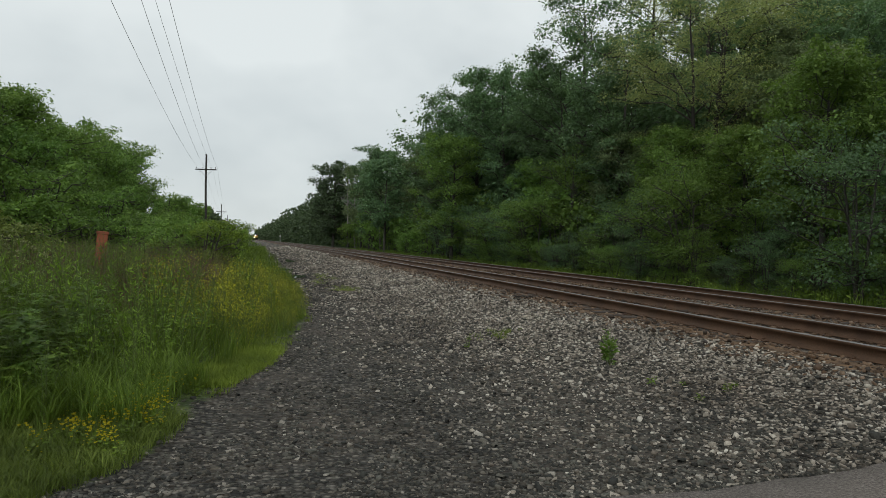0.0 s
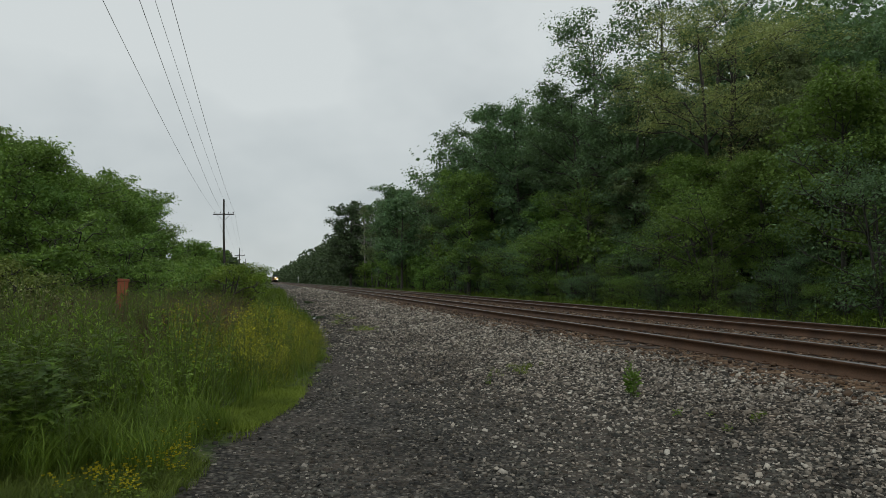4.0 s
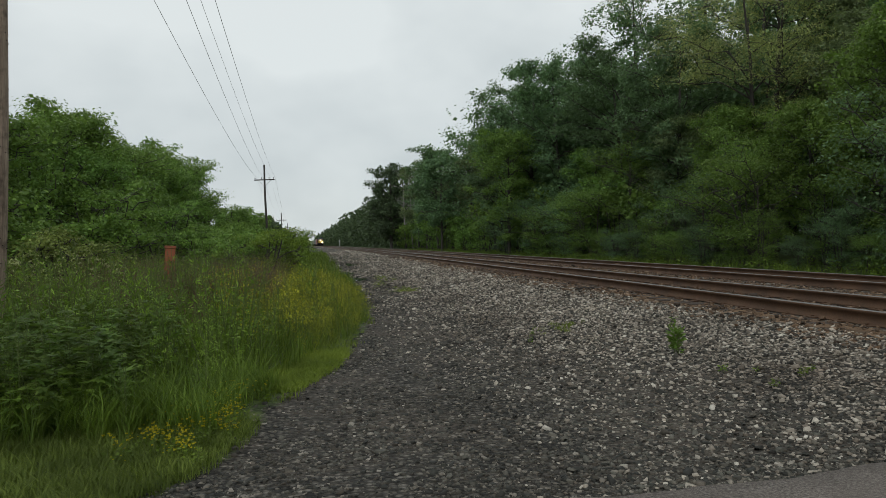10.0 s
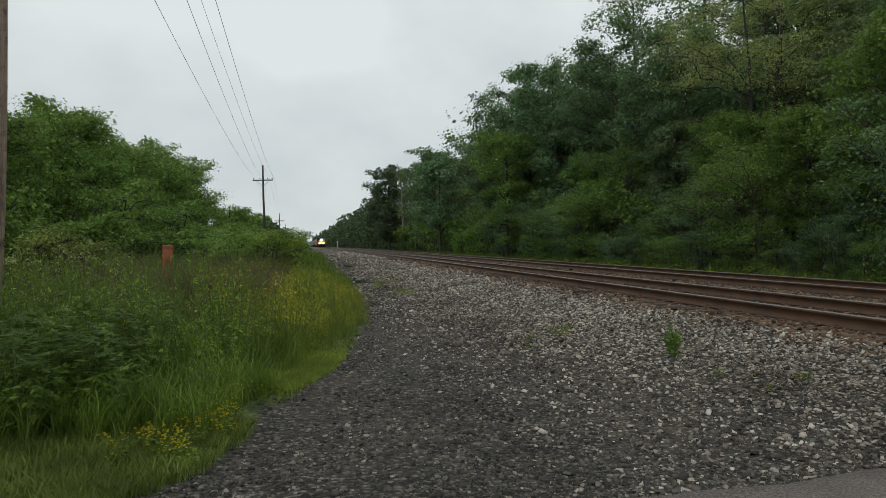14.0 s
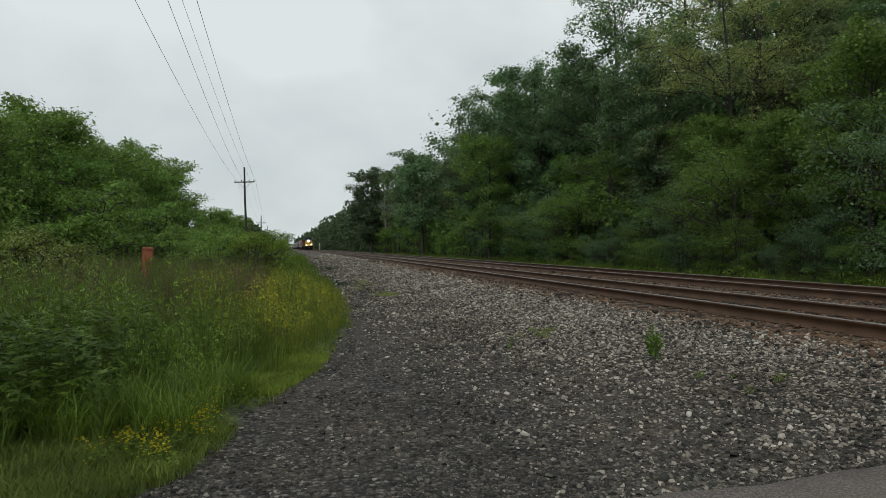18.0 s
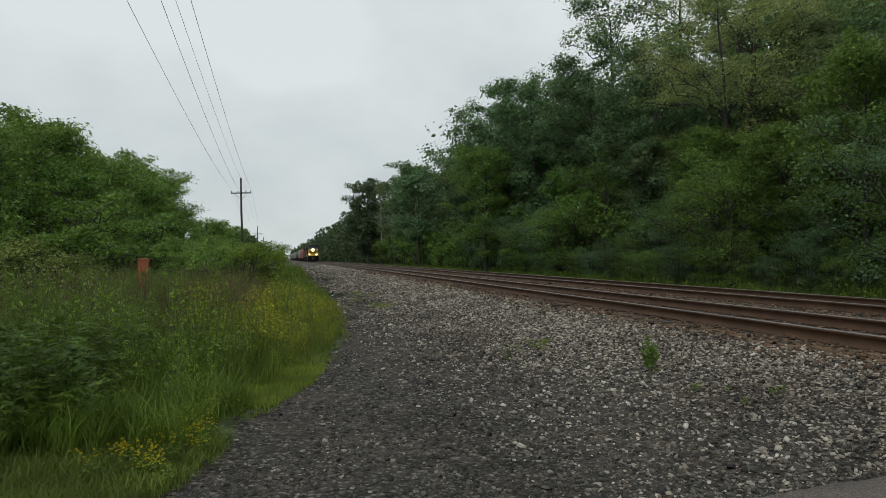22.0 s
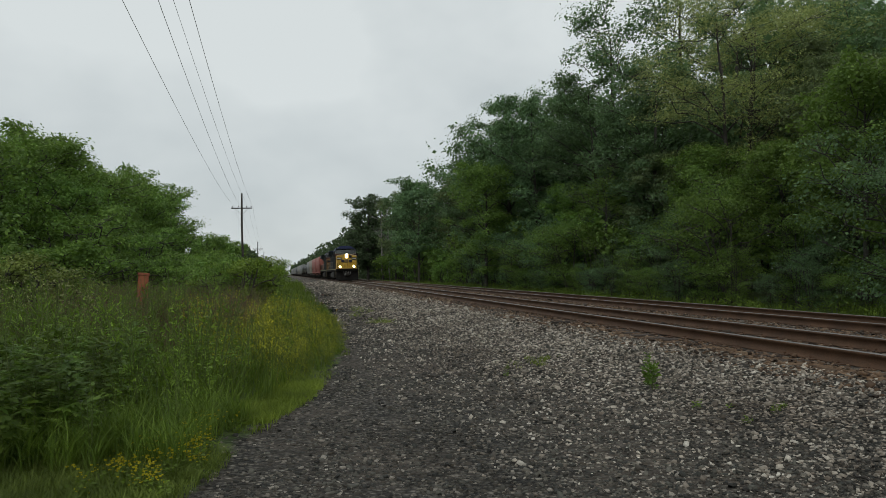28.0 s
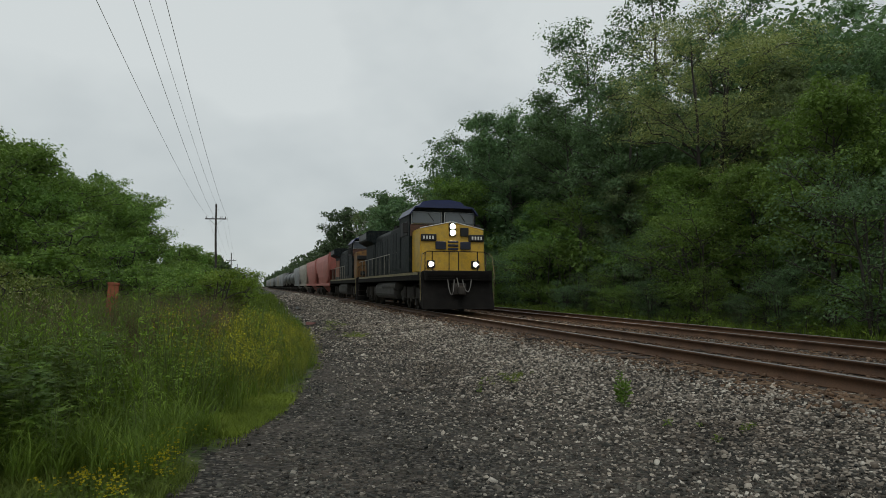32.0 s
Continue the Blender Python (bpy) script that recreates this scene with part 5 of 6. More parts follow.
def motions():
    ts = [0, 2, 4, 6, 8, 10, 12, 14, 16, 18, 20, 22, 24, 26, 27, 28, 29, 30, 31, 32]
    for ob, back in PLACE:
        rows = []
        for t in ts:
            s = nose_at(t) + back
            rows.append((t, pose(float(centre(s)), s, RAIL_Z, 0, 0, -math.degrees(math.atan(float(heading(s)))))))
        walk(ob, rows)
    # the locomotives' wheels roll
    step = 1.3 * 0.53 / 18.4
    n = int(32 / step)
    for w in lead_wheels:
        x, y, z = w.location
        walk(w, [(i * 32 / n, pose(x, y, z, math.degrees(18.4 * i * 32 / n / 0.53) % 360, 0, 0)) for i in range(n + 1)])


# ---------------------------------------------------------------- the verge beside the lane
def blades(rng, n, radius, tall, width, bend=0.35, pts=3):
    """A tuft of bent grass blades, each of two quads."""
    a = rng.uniform(0, 2 * math.pi, n)
    r0 = radius * np.sqrt(rng.uniform(0, 1, n))
    b = rng.uniform(0, 2 * math.pi, n)
    h = tall * rng.uniform(0.55, 1.1, n)
    base = np.c_[r0 * np.cos(a), r0 * np.sin(a), np.zeros(n)]
    out = np.c_[np.cos(b), np.sin(b), np.zeros(n)]
    side = np.c_[-np.sin(b), np.cos(b), np.zeros(n)]
    bd = bend * rng.uniform(0.3, 1.4, n)[:, None]
    up = np.array([0, 0, 1.0])
    p = [base, base + up * h[:, None] * 0.55 + out * h[:, None] * bd * 0.3, base + up * h[:, None] * 0.95 + out * h[:, None] * bd]
    w = width * rng.uniform(0.6, 1.3, n)[:, None]
    v = np.stack([p[0] - side * w, p[0] + side * w, p[1] + side * w * 0.8, p[1] - side * w * 0.8, p[2] + side * w * 0.12, p[2] - side * w * 0.12], 1).reshape(-1, 3)
    i = np.arange(n)[:, None] * 6
    q = np.concatenate([i + [0, 1, 2, 3], i + [3, 2, 4, 5]])
    return v, q


def herb(rng, tall, leaves, leaf, stems=3, width=0.4, upright=0.2, low=0.1):
    """Stems with leaves up their length: (stems, leaves)."""
    wood, at, along = [], [], []
    for s in range(stems):
        a = rng.uniform(0, 2 * math.pi)
        lean = rng.uniform(0.02, 0.22)
        h = tall * rng.uniform(0.7, 1.05)
        z = np.linspace(0, h, 5)
        p = np.c_[np.cos(a) * lean * z + 0.04 * np.cos(a), np.sin(a) * lean * z + 0.04 * np.sin(a), z]
        wood.append(tube(p, np.linspace(0.0042, 0.002, 5) * (tall + 0.3), 4))
        n = leaves // stems
        zz = h * (low + (1 - low) * rng.uniform(0, 1, n))
        b = rng.uniform(0, 2 * math.pi, n)
        at.append(np.c_[np.interp(zz, z, p[:, 0]), np.interp(zz, z, p[:, 1]), zz])
        along.append(np.c_[np.cos(b), np.sin(b), rng.normal(upright, 0.35, n)])
    at, along = np.concatenate(at), np.concatenate(along)
    size = leaf * rng.uniform(0.6, 1.3, len(at)) * np.interp(at[:, 2] / tall, [0, 0.6, 1], [1, 1, 0.5])
    return join(wood), leaf_cards(rng, at + unit(along) * size[:, None] * 0.3, along, size, width, 0.25, 0.9)


def stems_of(st, mat, parent):
    """Each stem of a herb as a part of its own."""
    v, q = st
    for k in range(len(v) // 20):
        part_me("stem", mesh_np("stem", v[k * 20:k * 20 + 20], q[k * 16:k * 16 + 16] - k * 20, [mat]), parent)


def lobed(rng, tall, leaves, leaf):
    """A tall weed with deeply cut, drooping leaves: each leaf is a fan of five lobes in one plane."""
    wood, _ = herb(rng, tall, 4, leaf, 2)
    at, along, sz, face = [], [], [], []
    for i in range(leaves):
        z = tall * (0.08 + 0.92 * rng.uniform() ** 0.7)
        b = rng.uniform(0, 2 * math.pi)
        top = z / tall
        st = leaf * rng.uniform(0.3, 1.35) * (1.15 - 0.6 * top)
        size = leaf * rng.uniform(0.7, 1.15) * (1.15 - 0.5 * top)
        c = np.array([math.cos(b) * st, math.sin(b) * st, z + st * 0.35])
        out, side = np.array([math.cos(b), math.sin(b), 0]), np.array([-math.sin(b), math.cos(b), 0])
        fall = rng.uniform(0.1, 1.1) * (1 - top) + rng.uniform(-0.6, 0.3) * top
        mid = unit(out + [0, 0, -fall])
        up = np.cross(mid, side)
        for k in (-1.25, -0.65, 0, 0.65, 1.25):
            at.append(c)
            along.append(math.cos(k) * mid + math.sin(k) * side)
            face.append(up + rng.normal(size=3) * 0.15)
            sz.append(size * rng.uniform(0.85, 1.0) * (1 - 0.3 * abs(k)))
    return wood, leaf_cards(rng, np.array(at), np.array(along), np.array(sz), 0.36, 0.2, facing=np.array(face))


def spread_points(rng, n, x0, x1, y0, y1, keep):
    x, y = rng.uniform(x0, x1, n), rng.uniform(y0, y1, n)
    k = keep(x, y)
    return x[k], y[k]


def swell(x, y):
    """The soft rise and fall of the lane."""
    return np.array([0.03 * noise.noise((a * 0.5, b * 0.35, 0)) if -6 < a < 7 and b < 60 else 0.0 for a, b in zip(x, y)])


def field(name, label, category, protos, x, y, scales, mats, rng, lean=0.1, lift=None):
    """Scatter plants as one mass."""
    vs, qs, mi, at = [], [], [], 0
    which = rng.integers(0, len(protos), len(x))
    for k, pr in enumerate(protos):
        sel = which == k
        if not sel.any():
            continue
        pl = np.c_[x[sel], y[sel], height(x[sel], y[sel]) + swell(x[sel], y[sel]) - 0.006]
        if lift is not None:
            pl[:, 2] += lift[sel]
        turns, ln = rng.uniform(0, 2 * math.pi, sel.sum()), rng.normal(size=(sel.sum(), 2)) * lean
        for m, piece in enumerate(pr):
            if piece is None:
                continue
            v, q = scatter(piece, pl, turns, scales[sel], ln)
            vs.append(v)
            qs.append(q + at)
            mi.append(np.full(len(q), m))
            at += len(v)
    me = mesh_np(name, np.concatenate(vs), np.concatenate(qs), mats, np.concatenate(mi))
    return tagged(new(name, me), label, category, kind="stuff")


vr = np.random.default_rng(77)


def patchy(x, y, s, seed):
    return np.array([noise.noise((a * s, b * s, seed)) for a, b in zip(x, y)])


# short lime grass along the edge, on the corner and in a soft bright patch
ex, ey = spread_points(vr, 16000, -4.2, 1.7, 4.2, 34, lambda x, y: (x < verge_edge(y) + 0.08 * np.sin(y * 5) + 0.06) & (x > verge_edge(y) - np.where(y < 6.8, 0.5, 0.9)) & ((y < 12) | (vr.uniform(size=len(x)) < 0.5)) & (patchy(x, y, 0.75, 41) > np.where(y < 8, -0.25, -0.02)))
lx, ly = spread_points(vr, 5000, -3.2, 0.0, 4.2, 6.7, lambda x, y: x < verge_edge(y))
px_, py_ = spread_points(vr, 4200, -0.7, 0.4, 8.0, 11.0, lambda x, y: (x < verge_edge(y) + 0.03) & (x > verge_edge(y) - 0.75))
x, y = np.concatenate([ex, px_]), np.concatenate([ey, py_])
field("short_grass", "short lime-green grass along the gravel's edge", "grass", [(blades(vr, 9, 0.07, 0.11, 0.0035, 0.8),), (blades(vr, 8, 0.08, 0.075, 0.004, 0.9),)],
      x, y, vr.uniform(0.6, 1.3, len(x)) * np.where((y > 8) & (y < 11), 0.75, 1.0), [M_LIME], vr)
field("lawn_grass", "short muted green grass at the lane's corner", "grass", [(blades(vr, 10, 0.07, 0.13, 0.0032, 0.9),), (blades(vr, 9, 0.08, 0.1, 0.0036, 1.0),)],
      lx, ly, vr.uniform(0.6, 1.3, len(lx)), [M_LAWN], vr)
# blades of tall grass
tall_line = lambda x, y: x < verge_edge(y) - np.interp(y, [5.7, 6.1, 6.4, 7.0, 8.5, 10, 12, 14], [3.0, 1.7, 0.85, 0.35, 0.4, 0.5, 0.15, 0.0])
x, y = spread_points(vr, 4200, -8, 1.6, 6.1, 34, lambda x, y: tall_line(x, y) & (patchy(x, y, 0.5, 1) > -0.2) & ((x > -1.7) | (y > 10)))
field("tall_grass", "tall green meadow grass with arching blades", "grass", [(blades(vr, 14, 0.1, 0.8, 0.006, 0.5),), (blades(vr, 12, 0.12, 0.62, 0.007, 0.7),)],
      x, y, vr.uniform(0.7, 1.25, len(x)) * np.interp(y, [6, 9, 14], [0.8, 1.0, 1.0]) * np.clip(0.5 + 0.4 * (verge_edge(y) - x), 0.5, 1.05), [M_GRASS], vr)
x, y = spread_points(vr, 900, -3.4, -0.4, 6.05, 8.2, lambda x, y: (x < verge_edge(y) - 0.28) & (x > verge_edge(y) - np.interp(y, [6.05, 6.5, 7.2, 8.2], [2.6, 2.2, 1.3, 0.7])) & ((y > 6.25) | (vr.uniform(size=len(x)) < 0.5)))
field("arching_grass", "knee-high arching grass at the foot of the weeds", "grass", [(blades(vr, 11, 0.08, 0.5, 0.0055, 0.85),), (blades(vr, 9, 0.1, 0.4, 0.006, 1.0),)],
      x, y, vr.uniform(0.6, 1.15, len(x)), [M_GRASS], vr)
# leafy meadow weeds
x, y = spread_points(vr, 1800, -7.5, 0.6, 6.2, 28, lambda x, y: tall_line(x + 0.12, y) & (patchy(x, y, 0.35, 5) > -0.3) & ~((x < -1.6) & (y < 8.6) & (vr.uniform(size=len(x)) < 0.8)) & ~((y > 10.3) & (x > verge_edge(y) - 3.0) & (vr.uniform(size=len(x)) < 0.8)))
wt = np.interp(y, [6.4, 9, 14, 20], [0.9, 1.15, 1.15, 1.0]) * np.clip(0.42 + 0.36 * (verge_edge(y) - x), 0.4, 1.0)
protos = [herb(vr, 1.1, 100, 0.085, 5, 0.28, 0.3), herb(vr, 0.95, 95, 0.075, 5, 0.36), herb(vr, 1.2, 100, 0.11, 5, 0.15, 0.8), herb(vr, 1.3, 96, 0.085, 4, 0.24, 0.6)]
field("meadow_weeds", "dense leafy green meadow weeds", "weeds", protos, x, y, vr.uniform(0.75, 1.12, len(x)) * wt, [M_STEM, M_WEED], vr)
# yellow mustard
must = []
for k in range(3):
    st, lf = herb(vr, 1.0, 54, 0.075, 6, 0.26, 0.9)
    n = 34
    z = vr.uniform(0.55, 1.02, n)
    b, rr = vr.uniform(0, 2 * math.pi, n), vr.uniform(0.02, 0.24, n)
    fl = leaf_cards(vr, np.c_[np.cos(b) * rr, np.sin(b) * rr, z], np.c_[np.cos(b), np.sin(b), np.full(n, 0.6)], 0.027 * vr.uniform(0.7, 1.3, n), 0.95, 0.1, 1.5)
    must.append((st, lf, fl))
x, y = spread_points(vr, 1400, -3.6, 1.5, 10.4, 23, lambda x, y: tall_line(x, y) & (x > verge_edge(y) - np.interp(y, [10, 14, 20, 27], [1.3, 3.2, 3.6, 2.2])) & (patchy(x, y, 0.4, 9) > -0.3))
field("yellow_mustard", "yellow-flowering mustard plants beside the lane", "wildflowers", must, x, y, vr.uniform(0.5, 0.95, len(x)) * np.interp(y, [10, 13, 27], [0.75, 1.0, 0.9]) * (1 + 0.55 * patchy(x, y, 0.9, 31)) * np.clip(0.42 + 0.5 * (verge_edge(y) - x), 0.42, 1.0), [M_STEM, M_YELLOW_GREEN, M_FLOWER], vr)
# dry seed heads
x, y = spread_points(vr, 1250, -5.0, -0.9, 11.5, 23, lambda x, y: patchy(x, y, 0.5, 3) > -0.2)
field("dry_seed_grass", "tan dry grass with feathery seed heads", "grass", [(blades(vr, 16, 0.14, 1.4, 0.0032, 0.3),), (blades(vr, 14, 0.12, 1.25, 0.0036, 0.4),)],
      x, y, vr.uniform(0.75, 1.12, len(x)), [M_DRY], vr)
# green patches on the lane
gx, gy = [], []
for cx, cy, rx, ry, n in ((2.75, 31.5, 0.5, 3.0, 160), (2.75, 23.5, 0.4, 1.2, 110), (2.2, 27.5, 0.25, 1.5, 50), (3.9, 11.4, 0.35, 0.5, 30)):
    gx.append(cx + vr.normal(size=n) * rx * 0.5)
    gy.append(cy + vr.normal(size=n) * ry * 0.5)
gx, gy = np.concatenate(gx), np.concatenate(gy)
field("lane_weeds", "thin lime-green grass patches on the gravel", "grass", [(blades(vr, 10, 0.09, 0.09, 0.005, 0.9),)], gx, gy, vr.uniform(0.5, 1.1, len(gx)), [M_LIME], vr)
# tall weeds with cut leaves, each one a plant
weeds = []
for k in range(4):
    w = thing("tall_weed", "tall dark green weed with deeply cut leaves", "weed")
    st, lf = lobed(vr, (1.25, 1.1, 1.4, 0.95)[k], 50, 0.195)
    part_me("stem", mesh_np("stem", *st, [M_STEM]), w)
    part_me("leaves", mesh_np("leaves", *lf, [M_RAGWEED]), w)
    weeds.append(w)
wx, wy = np.meshgrid(np.arange(-4.6, -1.2, 0.27), np.arange(6.35, 9.3, 0.27))
wx, wy = wx.ravel() + vr.uniform(-0.12, 0.12, wx.size), wy.ravel() + vr.uniform(-0.12, 0.12, wx.size)
keep = wx < -1.65 - (7.1 - wy).clip(0) * 0.5
wx, wy = wx[keep], wy[keep]
for k in range(len(wx)):
    m = pose(wx[k], wy[k], float(height(wx[k], wy[k])) - 0.02, vr.normal() * 4, vr.normal() * 4, vr.uniform(0, 360))
    sc = vr.uniform(0.72, 1.05)
    m = m @ Matrix.Diagonal((sc, sc, sc, 1))
    pr = weeds[k % 4]
    if k < 4:
        pr.matrix_basis = m
        tagged(pr, group="weeds beside the lane")
    else:
        copy_thing(pr, m)
# low yellow flowers at the corner of the lane
low = []
for k in range(2):
    st, lf = herb(vr, 0.17, 26, 0.04, 4, 0.6, 0.1)
    n = 5
    b, rr = vr.uniform(0, 2 * math.pi, n), vr.uniform(0.0, 0.12, n)
    c = np.c_[np.cos(b) * rr, np.sin(b) * rr, vr.uniform(0.13, 0.2, n)]
    pet = [leaf_cards(vr, c, np.tile([math.cos(a), math.sin(a), 0.9], (n, 1)), np.full(n, 0.014), 0.95, 0.05, 0.3) for a in np.arange(0, 6.28, 1.256)]
    low.append((st, lf, join(pet)))
x, y = spread_points(vr, 420, -2.2, -0.2, 5.3, 7.8, lambda x, y: (x < verge_edge(y) - 0.1) & (x > verge_edge(y) - 0.75) & (patchy(x, y, 1.3, 51) > -0.12))
field("buttercups", "small yellow flowers in low green leaves", "wildflowers", low, x, y, vr.uniform(0.6, 1.2, len(x)), [M_STEM, M_WEED, M_FLOWER], vr)
# grass of the far verge
x, y = spread_points(vr, 6000, 12, 22, 2, 130, lambda x, y: (x > centre(y) + 7.7) & (x < centre(y) + 10.6))
field("verge_grass", "rough green grass below the woods", "grass", [(blades(vr, 12, 0.25, 0.4, 0.009, 0.7),), herb(vr, 0.5, 26, 0.12, 3, 0.4)[1:], (blades(vr, 10, 0.3, 0.32, 0.01, 0.8),)],
      x, y, vr.uniform(0.7, 1.4, len(x)), [M_GRASS], vr)
x, y = spread_points(vr, 1200, -8, 1.6, 32, 120, lambda x, y: x < verge_edge(y) - 0.1)
field("lane_side_grass", "rough grass under the lane-side bushes", "grass", [(blades(vr, 14, 0.3, 0.7, 0.014, 0.6),)], x, y, vr.uniform(0.6, 1.2, len(x)), [M_GRASS], vr)

# flowering bush behind the weeds
M_PALE_LEAF = foliage("pale_bush_leaves", (0.115, 0.16, 0.034), (0.27, 0.325, 0.085), (0.3, 0.36, 0.08))
fb = make_tree("flowering_bush", 83, 2.1, 1.25, 0.02, 28, 140, 11000, 0.06, 0.03, M_BARK, M_PALE_LEAF, 0.15, 0.36, 0.7, 0.1, 4, "rounded bush dotted with cream blossom", "bush")
fb.matrix_basis = pose(-4.75, 14.3, 0.05) @ Matrix.Diagonal((0.9, 0.9, 0.76, 1))
n = 450
d = unit(vr.normal(size=(n, 3)))
d[:, 2] = np.abs(d[:, 2])
c = d * [1.5, 1.4, 1.05] * vr.uniform(0.92, 1.05, (n, 1)) + [0, 0, 1.0]
bl = [leaf_cards(vr, c + vr.normal(size=(n, 3)) * 0.03, vr.normal(size=(n, 3)) + d, np.full(n, 0.05), 0.9, 0.1, 1.0) for k in range(4)]
part_me("blossom", mesh_np("blossom", *join(bl), [M_CREAM]), fb)

# rusty marker post
post = thing("marker_post", "rust-red steel marker post leaning in the grass", "post", pose(-3.42, 17.5, 0, 0, 4, 8))
M_RUSTRED = plain("rust_red_post_paint", (0.26, 0.07, 0.03), (0.42, 0.13, 0.06), 4, 0.75, bump=0.3, dirt=(0.14, 0.06, 0.03))
bm = bmesh.new()
box(bm, -0.11, 0.11, -0.05, 0.05, -0.3, 1.62, 0.012)
part("shaft", bm, M_RUSTRED, post)
bm = bmesh.new()
box(bm, -0.125, 0.125, -0.06, 0.06, 1.6, 1.67, 0.012)
part("cap", bm, M_RUSTRED, post)
for z in (1.05, 1.3):
    bm = bmesh.new()
    cyl(bm, (0.03, -0.045, z), (0.03, -0.06, z), 0.02, sides=10)
    part("bolt", bm, M_INSUL, post)

# sapling and seedlings in the ballast
sap = thing("sapling", "small leafy sapling growing in the ballast", "sapling", pose(4.22, 8.2, float(height(4.22, 8.2)) - 0.02))
st, lf = herb(vr, 0.44, 230, 0.07, 7, 0.46, 0.5, 0.12)
stems_of(st, M_STEM, sap)
part_me("leaves", mesh_np("leaves", *lf, [M_RAGWEED]), sap)
for k, (sx, sy, s) in enumerate(((4.1, 7.0, 0.5), (4.55, 6.35, 0.55), (4.15, 6.2, 0.5), (3.1, 10.6, 0.5), (4.75, 6.5, 0.4), (3.3, 11.2, 0.45), (4.35, 6.8, 0.35))):
    sd = thing("seedling", "tiny green seedling among the stones", "seedling", pose(sx, sy, float(height(sx, sy)) - 0.01, 0, 0, 50 * k) @ Matrix.Diagonal((s, s, s, 1)), "seedlings in the ballast")
    st, lf = herb(vr, 0.2, 40, 0.07, 5, 0.5, 0.1, 0.05)
    stems_of(st, M_STEM, sd)
    part_me("leaves", mesh_np("leaves", *lf, [M_WEED]), sd)

# bits of wood left on the ground
M_OLDWOOD = plain("rotten_wood", (0.02, 0.017, 0.014), (0.055, 0.045, 0.036), 6, 0.9, bump=0.8, fine=30, stretch=(0.6, 6, 6))


def stick(name, label, category, x, y, length, r, turn, square=False):
    t = thing(name, label, category, pose(x, y, float(height(x, y)) + r * 0.8 + 0.01, 0, 0, turn))
    if square:
        bm = bmesh.new()
        box(bm, -length / 2, length / 2, -r, r, -r * 0.8, r * 0.8, 0.01)
        part("timber", bm, M_OLDWOOD, t)
    else:
        u = np.linspace(-0.5, 0.5, 9)
        v, q = tube(np.c_[u * length, 0.04 * length * np.sin(u * 7), 0.01 * np.cos(u * 9)], r * (1.1 - np.abs(u)), 7)
        part_me("twig", mesh_np("twig", v, q, [M_OLDWOOD], smooth=True), t)


stick("stick", "short dark stick lying on the gravel lane", "stick", 2.0, 10.9, 0.27, 0.012, -8)
stick("stick", "thin dry branch at the asphalt's edge", "stick", 3.84, 4.42, 0.32, 0.01, 75)
stick("broken_tie", "dark broken tie end lying on the ballast shoulder", "timber", 6.15, 16.4, 0.45, 0.03, 4, True)
for x, y, ln, tn in ((2.25, 121, 0.9, 10), (2.55, 97.5, 1.0, -14), (2.1, 104, 0.7, 60)):
    stick("discarded_tie", "discarded dark wooden tie beside the lane", "timber", x, y, ln, 0.07, tn, True)
# a white post beside the far track
sp = thing("line_post", "slim white lineside post beyond the second track", "post", pose(9.8, 338, 0))
M_POSTWHITE = plain("dull_white_paint", (0.42, 0.42, 0.4), (0.6, 0.6, 0.58), 3, 0.7, bump=0.1)
bm = bmesh.new()
box(bm, -0.12, 0.12, -0.1, 0.1, -0.3, 3.0, 0.02)
part("shaft", bm, M_POSTWHITE, sp)
bm = bmesh.new()
box(bm, -0.3, 0.3, -0.16, -0.1, 2.5, 3.4, 0.02)
part("plate", bm, M_POSTWHITE, sp)

# puddle
M_WATER, _nt, _b = nodes_of("puddle_water")
_b.inputs["Base Color"].default_value = (0.04, 0.04, 0.04, 1)
_b.inputs["Roughness"].default_value = 0.015
_b.inputs["Specular IOR Level"].default_value = 1.0
for px, py, rx, ry in ((1.68, 31.2, 0.3, 1.3), (1.5, 38.2, 0.3, 1.3), (2.3, 53.0, 0.4, 3.0)):
    a = np.linspace(0, 2 * math.pi, 28, endpoint=False)
    rr = 1 + 0.18 * np.sin(a * 3 + px) + 0.1 * np.sin(a * 5)
    bm = bmesh.new()
    bm.faces.new([bm.verts.new((px + rx * r * math.cos(t), py + ry * r * math.sin(t), float(height(px, py)) + 0.062)) for t, r in zip(a, rr)])
    me = bpy.data.meshes.new("puddle")
    bm.to_mesh(me)
    bm.free()
    me.materials.append(M_WATER)
    tagged(new("puddle", me), "shallow rainwater puddle on the gravel lane", "puddle", "puddles on the lane")


# ---------------------------------------------------------------- stones, last
def stone_proto(rng, flat=(0.36, 0.62)):
    """An angular crushed stone with eight corners, open below where it lies."""
    c = np.array([[x, y, z] for z in (-1, 1) for y in (-1, 1) for x in (-1, 1)], float)
    c *= rng.uniform(0.4, 1.0, (8, 3))
    c *= [1.05, rng.uniform(0.6, 0.95), rng.uniform(*flat)]
    turn = Euler((rng.normal() * 0.35, rng.normal() * 0.35, rng.uniform(0, 6.28))).to_matrix()
    c = c @ np.array(turn).T
    q = np.array([[4, 5, 7, 6], [0, 1, 5, 4], [2, 6, 7, 3], [0, 4, 6, 2], [1, 3, 7, 5]])
    return c, q


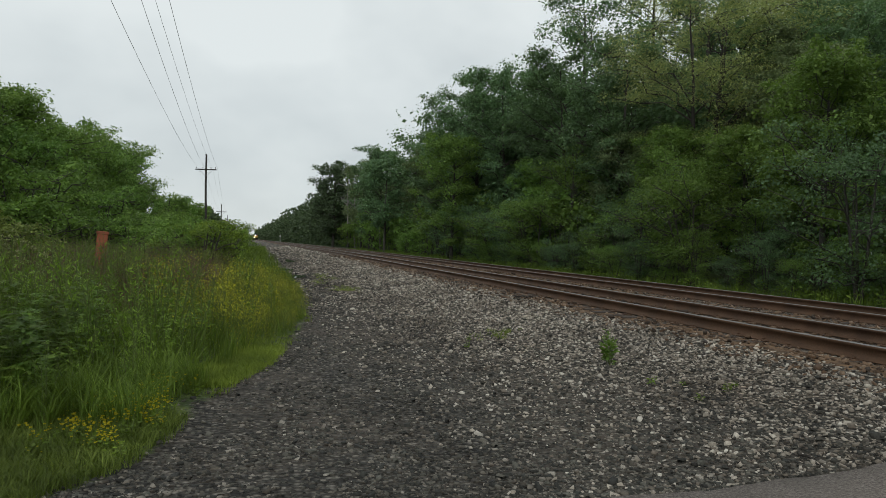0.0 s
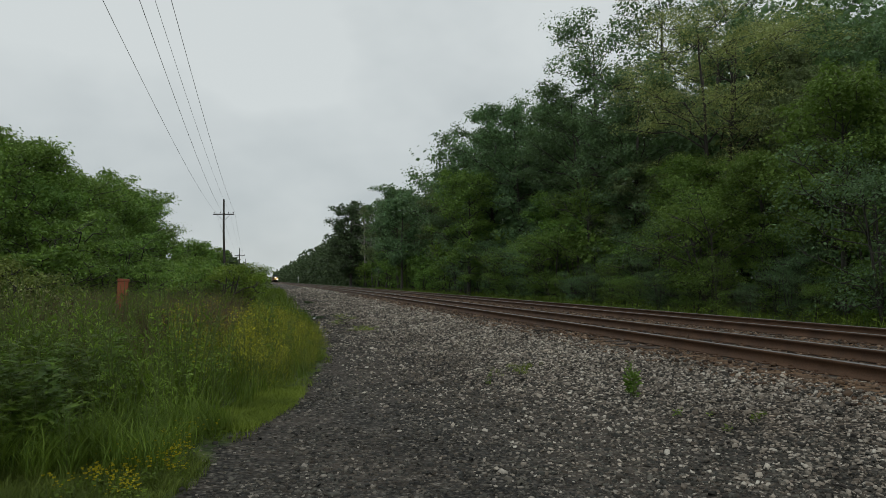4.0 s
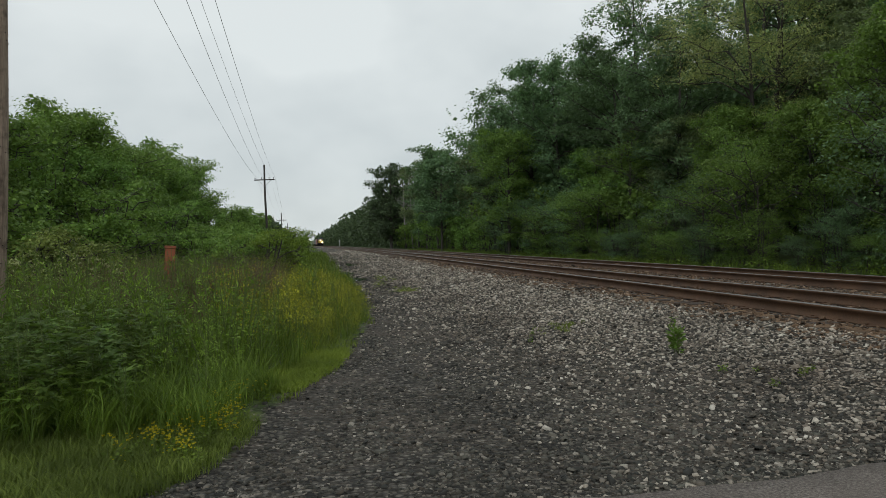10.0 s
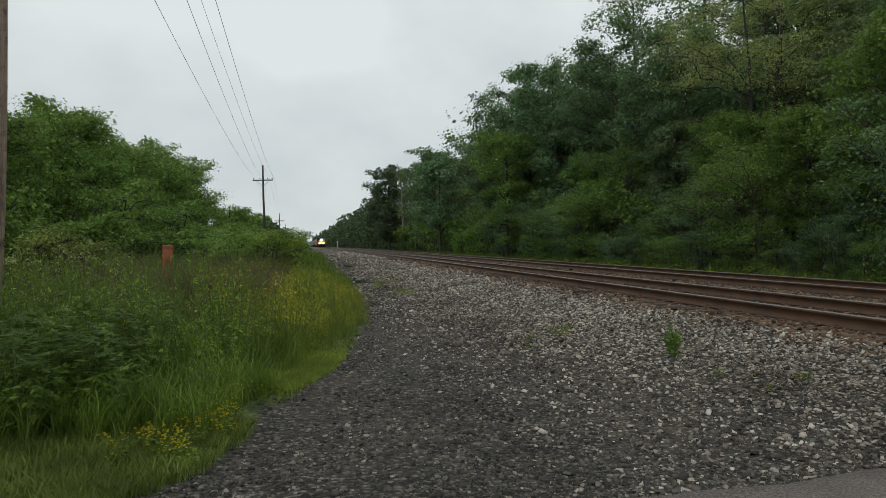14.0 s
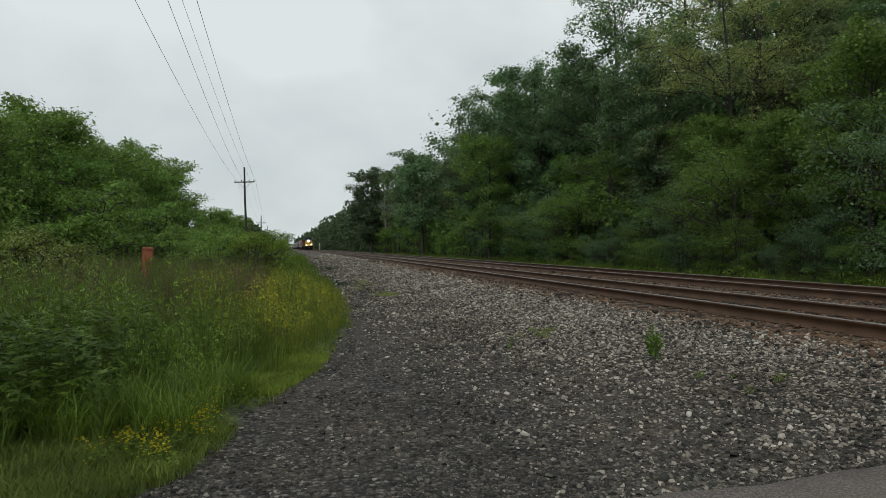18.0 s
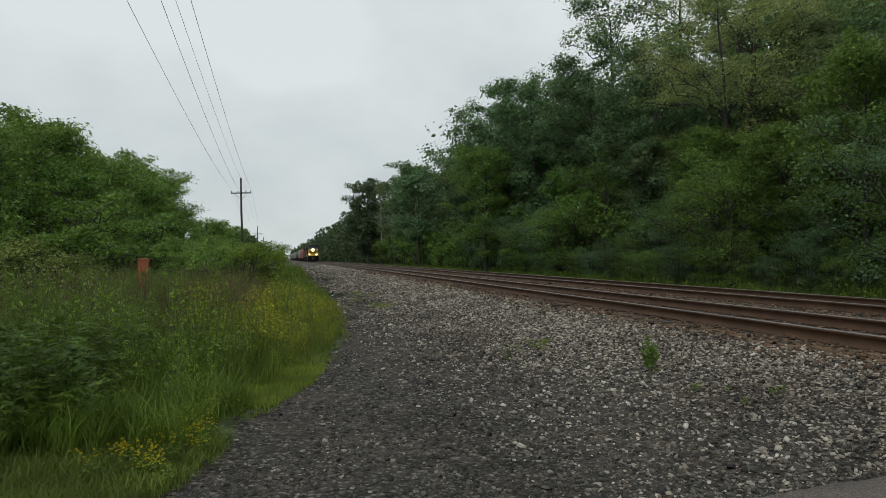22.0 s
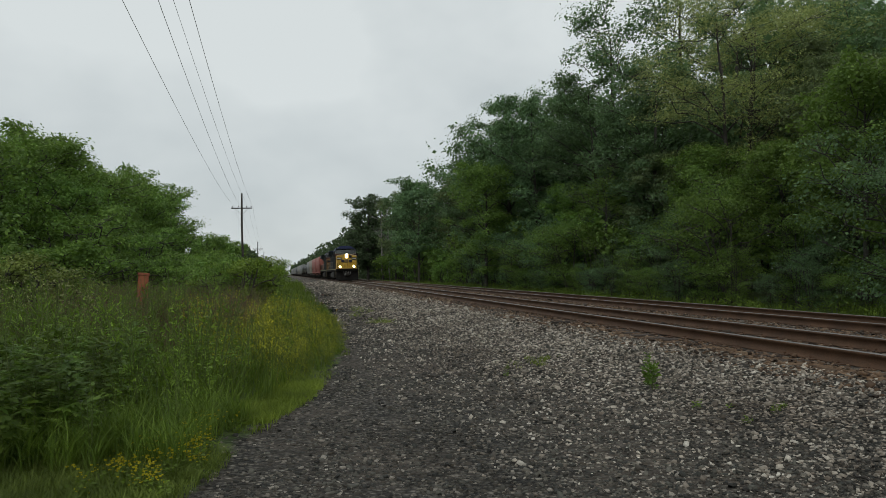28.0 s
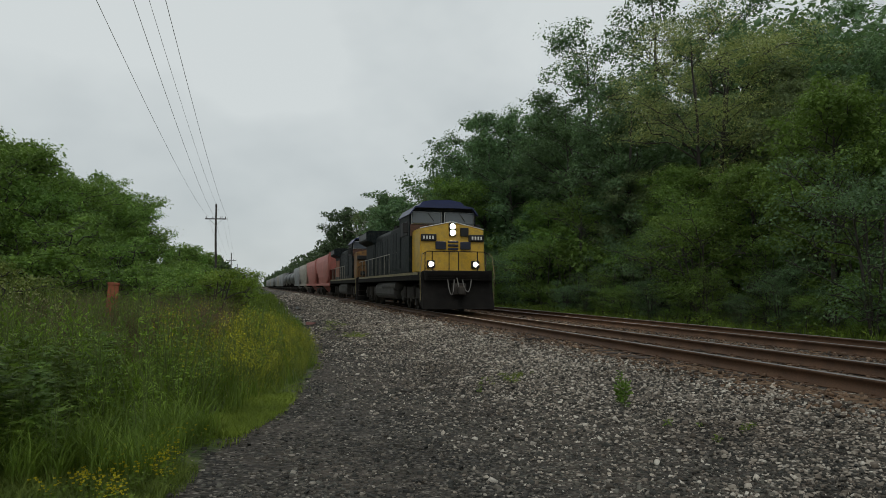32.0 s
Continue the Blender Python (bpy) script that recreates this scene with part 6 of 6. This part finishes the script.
def stones(name, label, n, x0, x1, y0, y1, keep, size, mat, seed, near_pull=2.0, pile=0.3, grow=0.0, spread=0.33):
    """Loose stones; they lie closer together towards the camera."""
    r = np.random.default_rng(seed)
    y = y0 + (y1 - y0) * r.uniform(0, 1, n) ** near_pull
    x = r.uniform(x0, x1, n) + centre(y) - centre(0)
    k = keep(x, y, r)
    x, y = x[k], y[k]
    protos = [(stone_proto(r),) for _ in range(36)]
    s = size * r.lognormal(0, spread, len(x)) * (1 + grow * (y - y0) / (y1 - y0))
    return field(name, label, "gravel", protos, x, y, s, [mat], r, 0.25, s * r.uniform(0, pile, len(x)))


def lane_side(y):
    """How far from the near track's middle the dark gravel gives way to the pale."""
    return np.interp(y, [0, 5, 7, 10, 14, 30], [2.5, 2.9, 3.6, 4.3, 4.6, 4.5])


def lane_keep(x, y, r):
    u = x - centre(y)
    e = 1 / (1 + np.exp((u + lane_side(y)) / 0.95))
    return (x > verge_edge(y) - 0.1 + r.normal(size=len(x)) * 0.06) & (r.uniform(size=len(x)) < e) & (y > road_edge(x) + 0.03) & ((patchy(x, y, 0.8, 21) < -0.12) | (x > verge_edge(y) + 1.5 + 0.7 * patchy(x, y, 1.1, 23)) | (y > 16) | (r.uniform(size=len(x)) < 0.36))


def ballast_keep(x, y, r):
    u = x - centre(y)
    e = 1 / (1 + np.exp(-(u + lane_side(y)) / 0.95))
    return (r.uniform(size=len(x)) < e) & (u < -1.35 - 0.5 * r.uniform(size=len(x))) & (y > road_edge(x) + 0.03)


def crib_keep(x, y, r):
    u = x - centre(y)
    off = np.where(u > 2.2, FAR, 0.0)
    rails = np.abs(np.abs(u - off) - 0.7525) < 0.12
    return ~rails & (u > -2.0) & (u < FAR + 0.6) & (y > road_edge(x) + 0.03)


stones("lane_gravel", "dark grey crushed gravel of the lane", 115000, -1.4, 6.2, 4.0, 34, lane_keep, 0.0122, M_GRAVEL, 301, 2.7, 0.6, 1.2)
stones("lane_far_gravel", "grey crushed gravel further down the lane", 14000, -1.4, 5.5, 30, 90, lane_keep, 0.034, M_GRAVEL, 306, 1.5, 0.5, 0.8)
stones("lane_chips", "larger broken stones strewn over the lane", 9000, -1.0, 4.6, 4.2, 26, lane_keep, 0.0215, M_GRAVEL, 305, 1.5, 0.3, 0.3, 0.2)
stones("ballast_stones", "pale grey and pinkish ballast stones", 135000, 1.2, 6.8, 4.0, 46, ballast_keep, 0.0135, M_BALLAST, 302, 2.3, 1.0, 1.3)
stones("ballast_far_stones", "pale ballast stones further down the line", 20000, 1.2, 6.8, 42, 130, ballast_keep, 0.038, M_BALLAST, 307, 1.6, 0.7, 1.0)
stones("crib_stones", "rust-stained ballast stones about the rails", 24000, 5.6, 12.5, 4.2, 60, crib_keep, 0.022, M_RUSTY_STONE, 303, 1.9, 0.8, 1.2)


# the stones nearest the camera, one by one
nr = np.random.default_rng(404)
singles = []
for k in range(12):
    v, q = stone_proto(nr)
    singles.append(mesh_np("stone", v, q, [M_BALLAST if k % 4 == 0 else M_GRAVEL]))
for k in range(300):
    x, y = nr.uniform(-0.8, 5.2), nr.uniform(4.45, 7.2)
    if x < verge_edge(y) + 0.1:
        x = float(verge_edge(y)) + 0.1 + nr.uniform(0, 2)
    st = part_me("stone", singles[k % 12], ground)
    sc = nr.uniform(0.01, 0.02)
    st.matrix_basis = pose(x, y, float(height(x, y)) + float(swell([x], [y])[0]) + sc * 0.25, nr.uniform(-20, 20), nr.uniform(-20, 20), nr.uniform(0, 360)) @ Matrix.Diagonal((sc, sc, sc, 1))

motions()
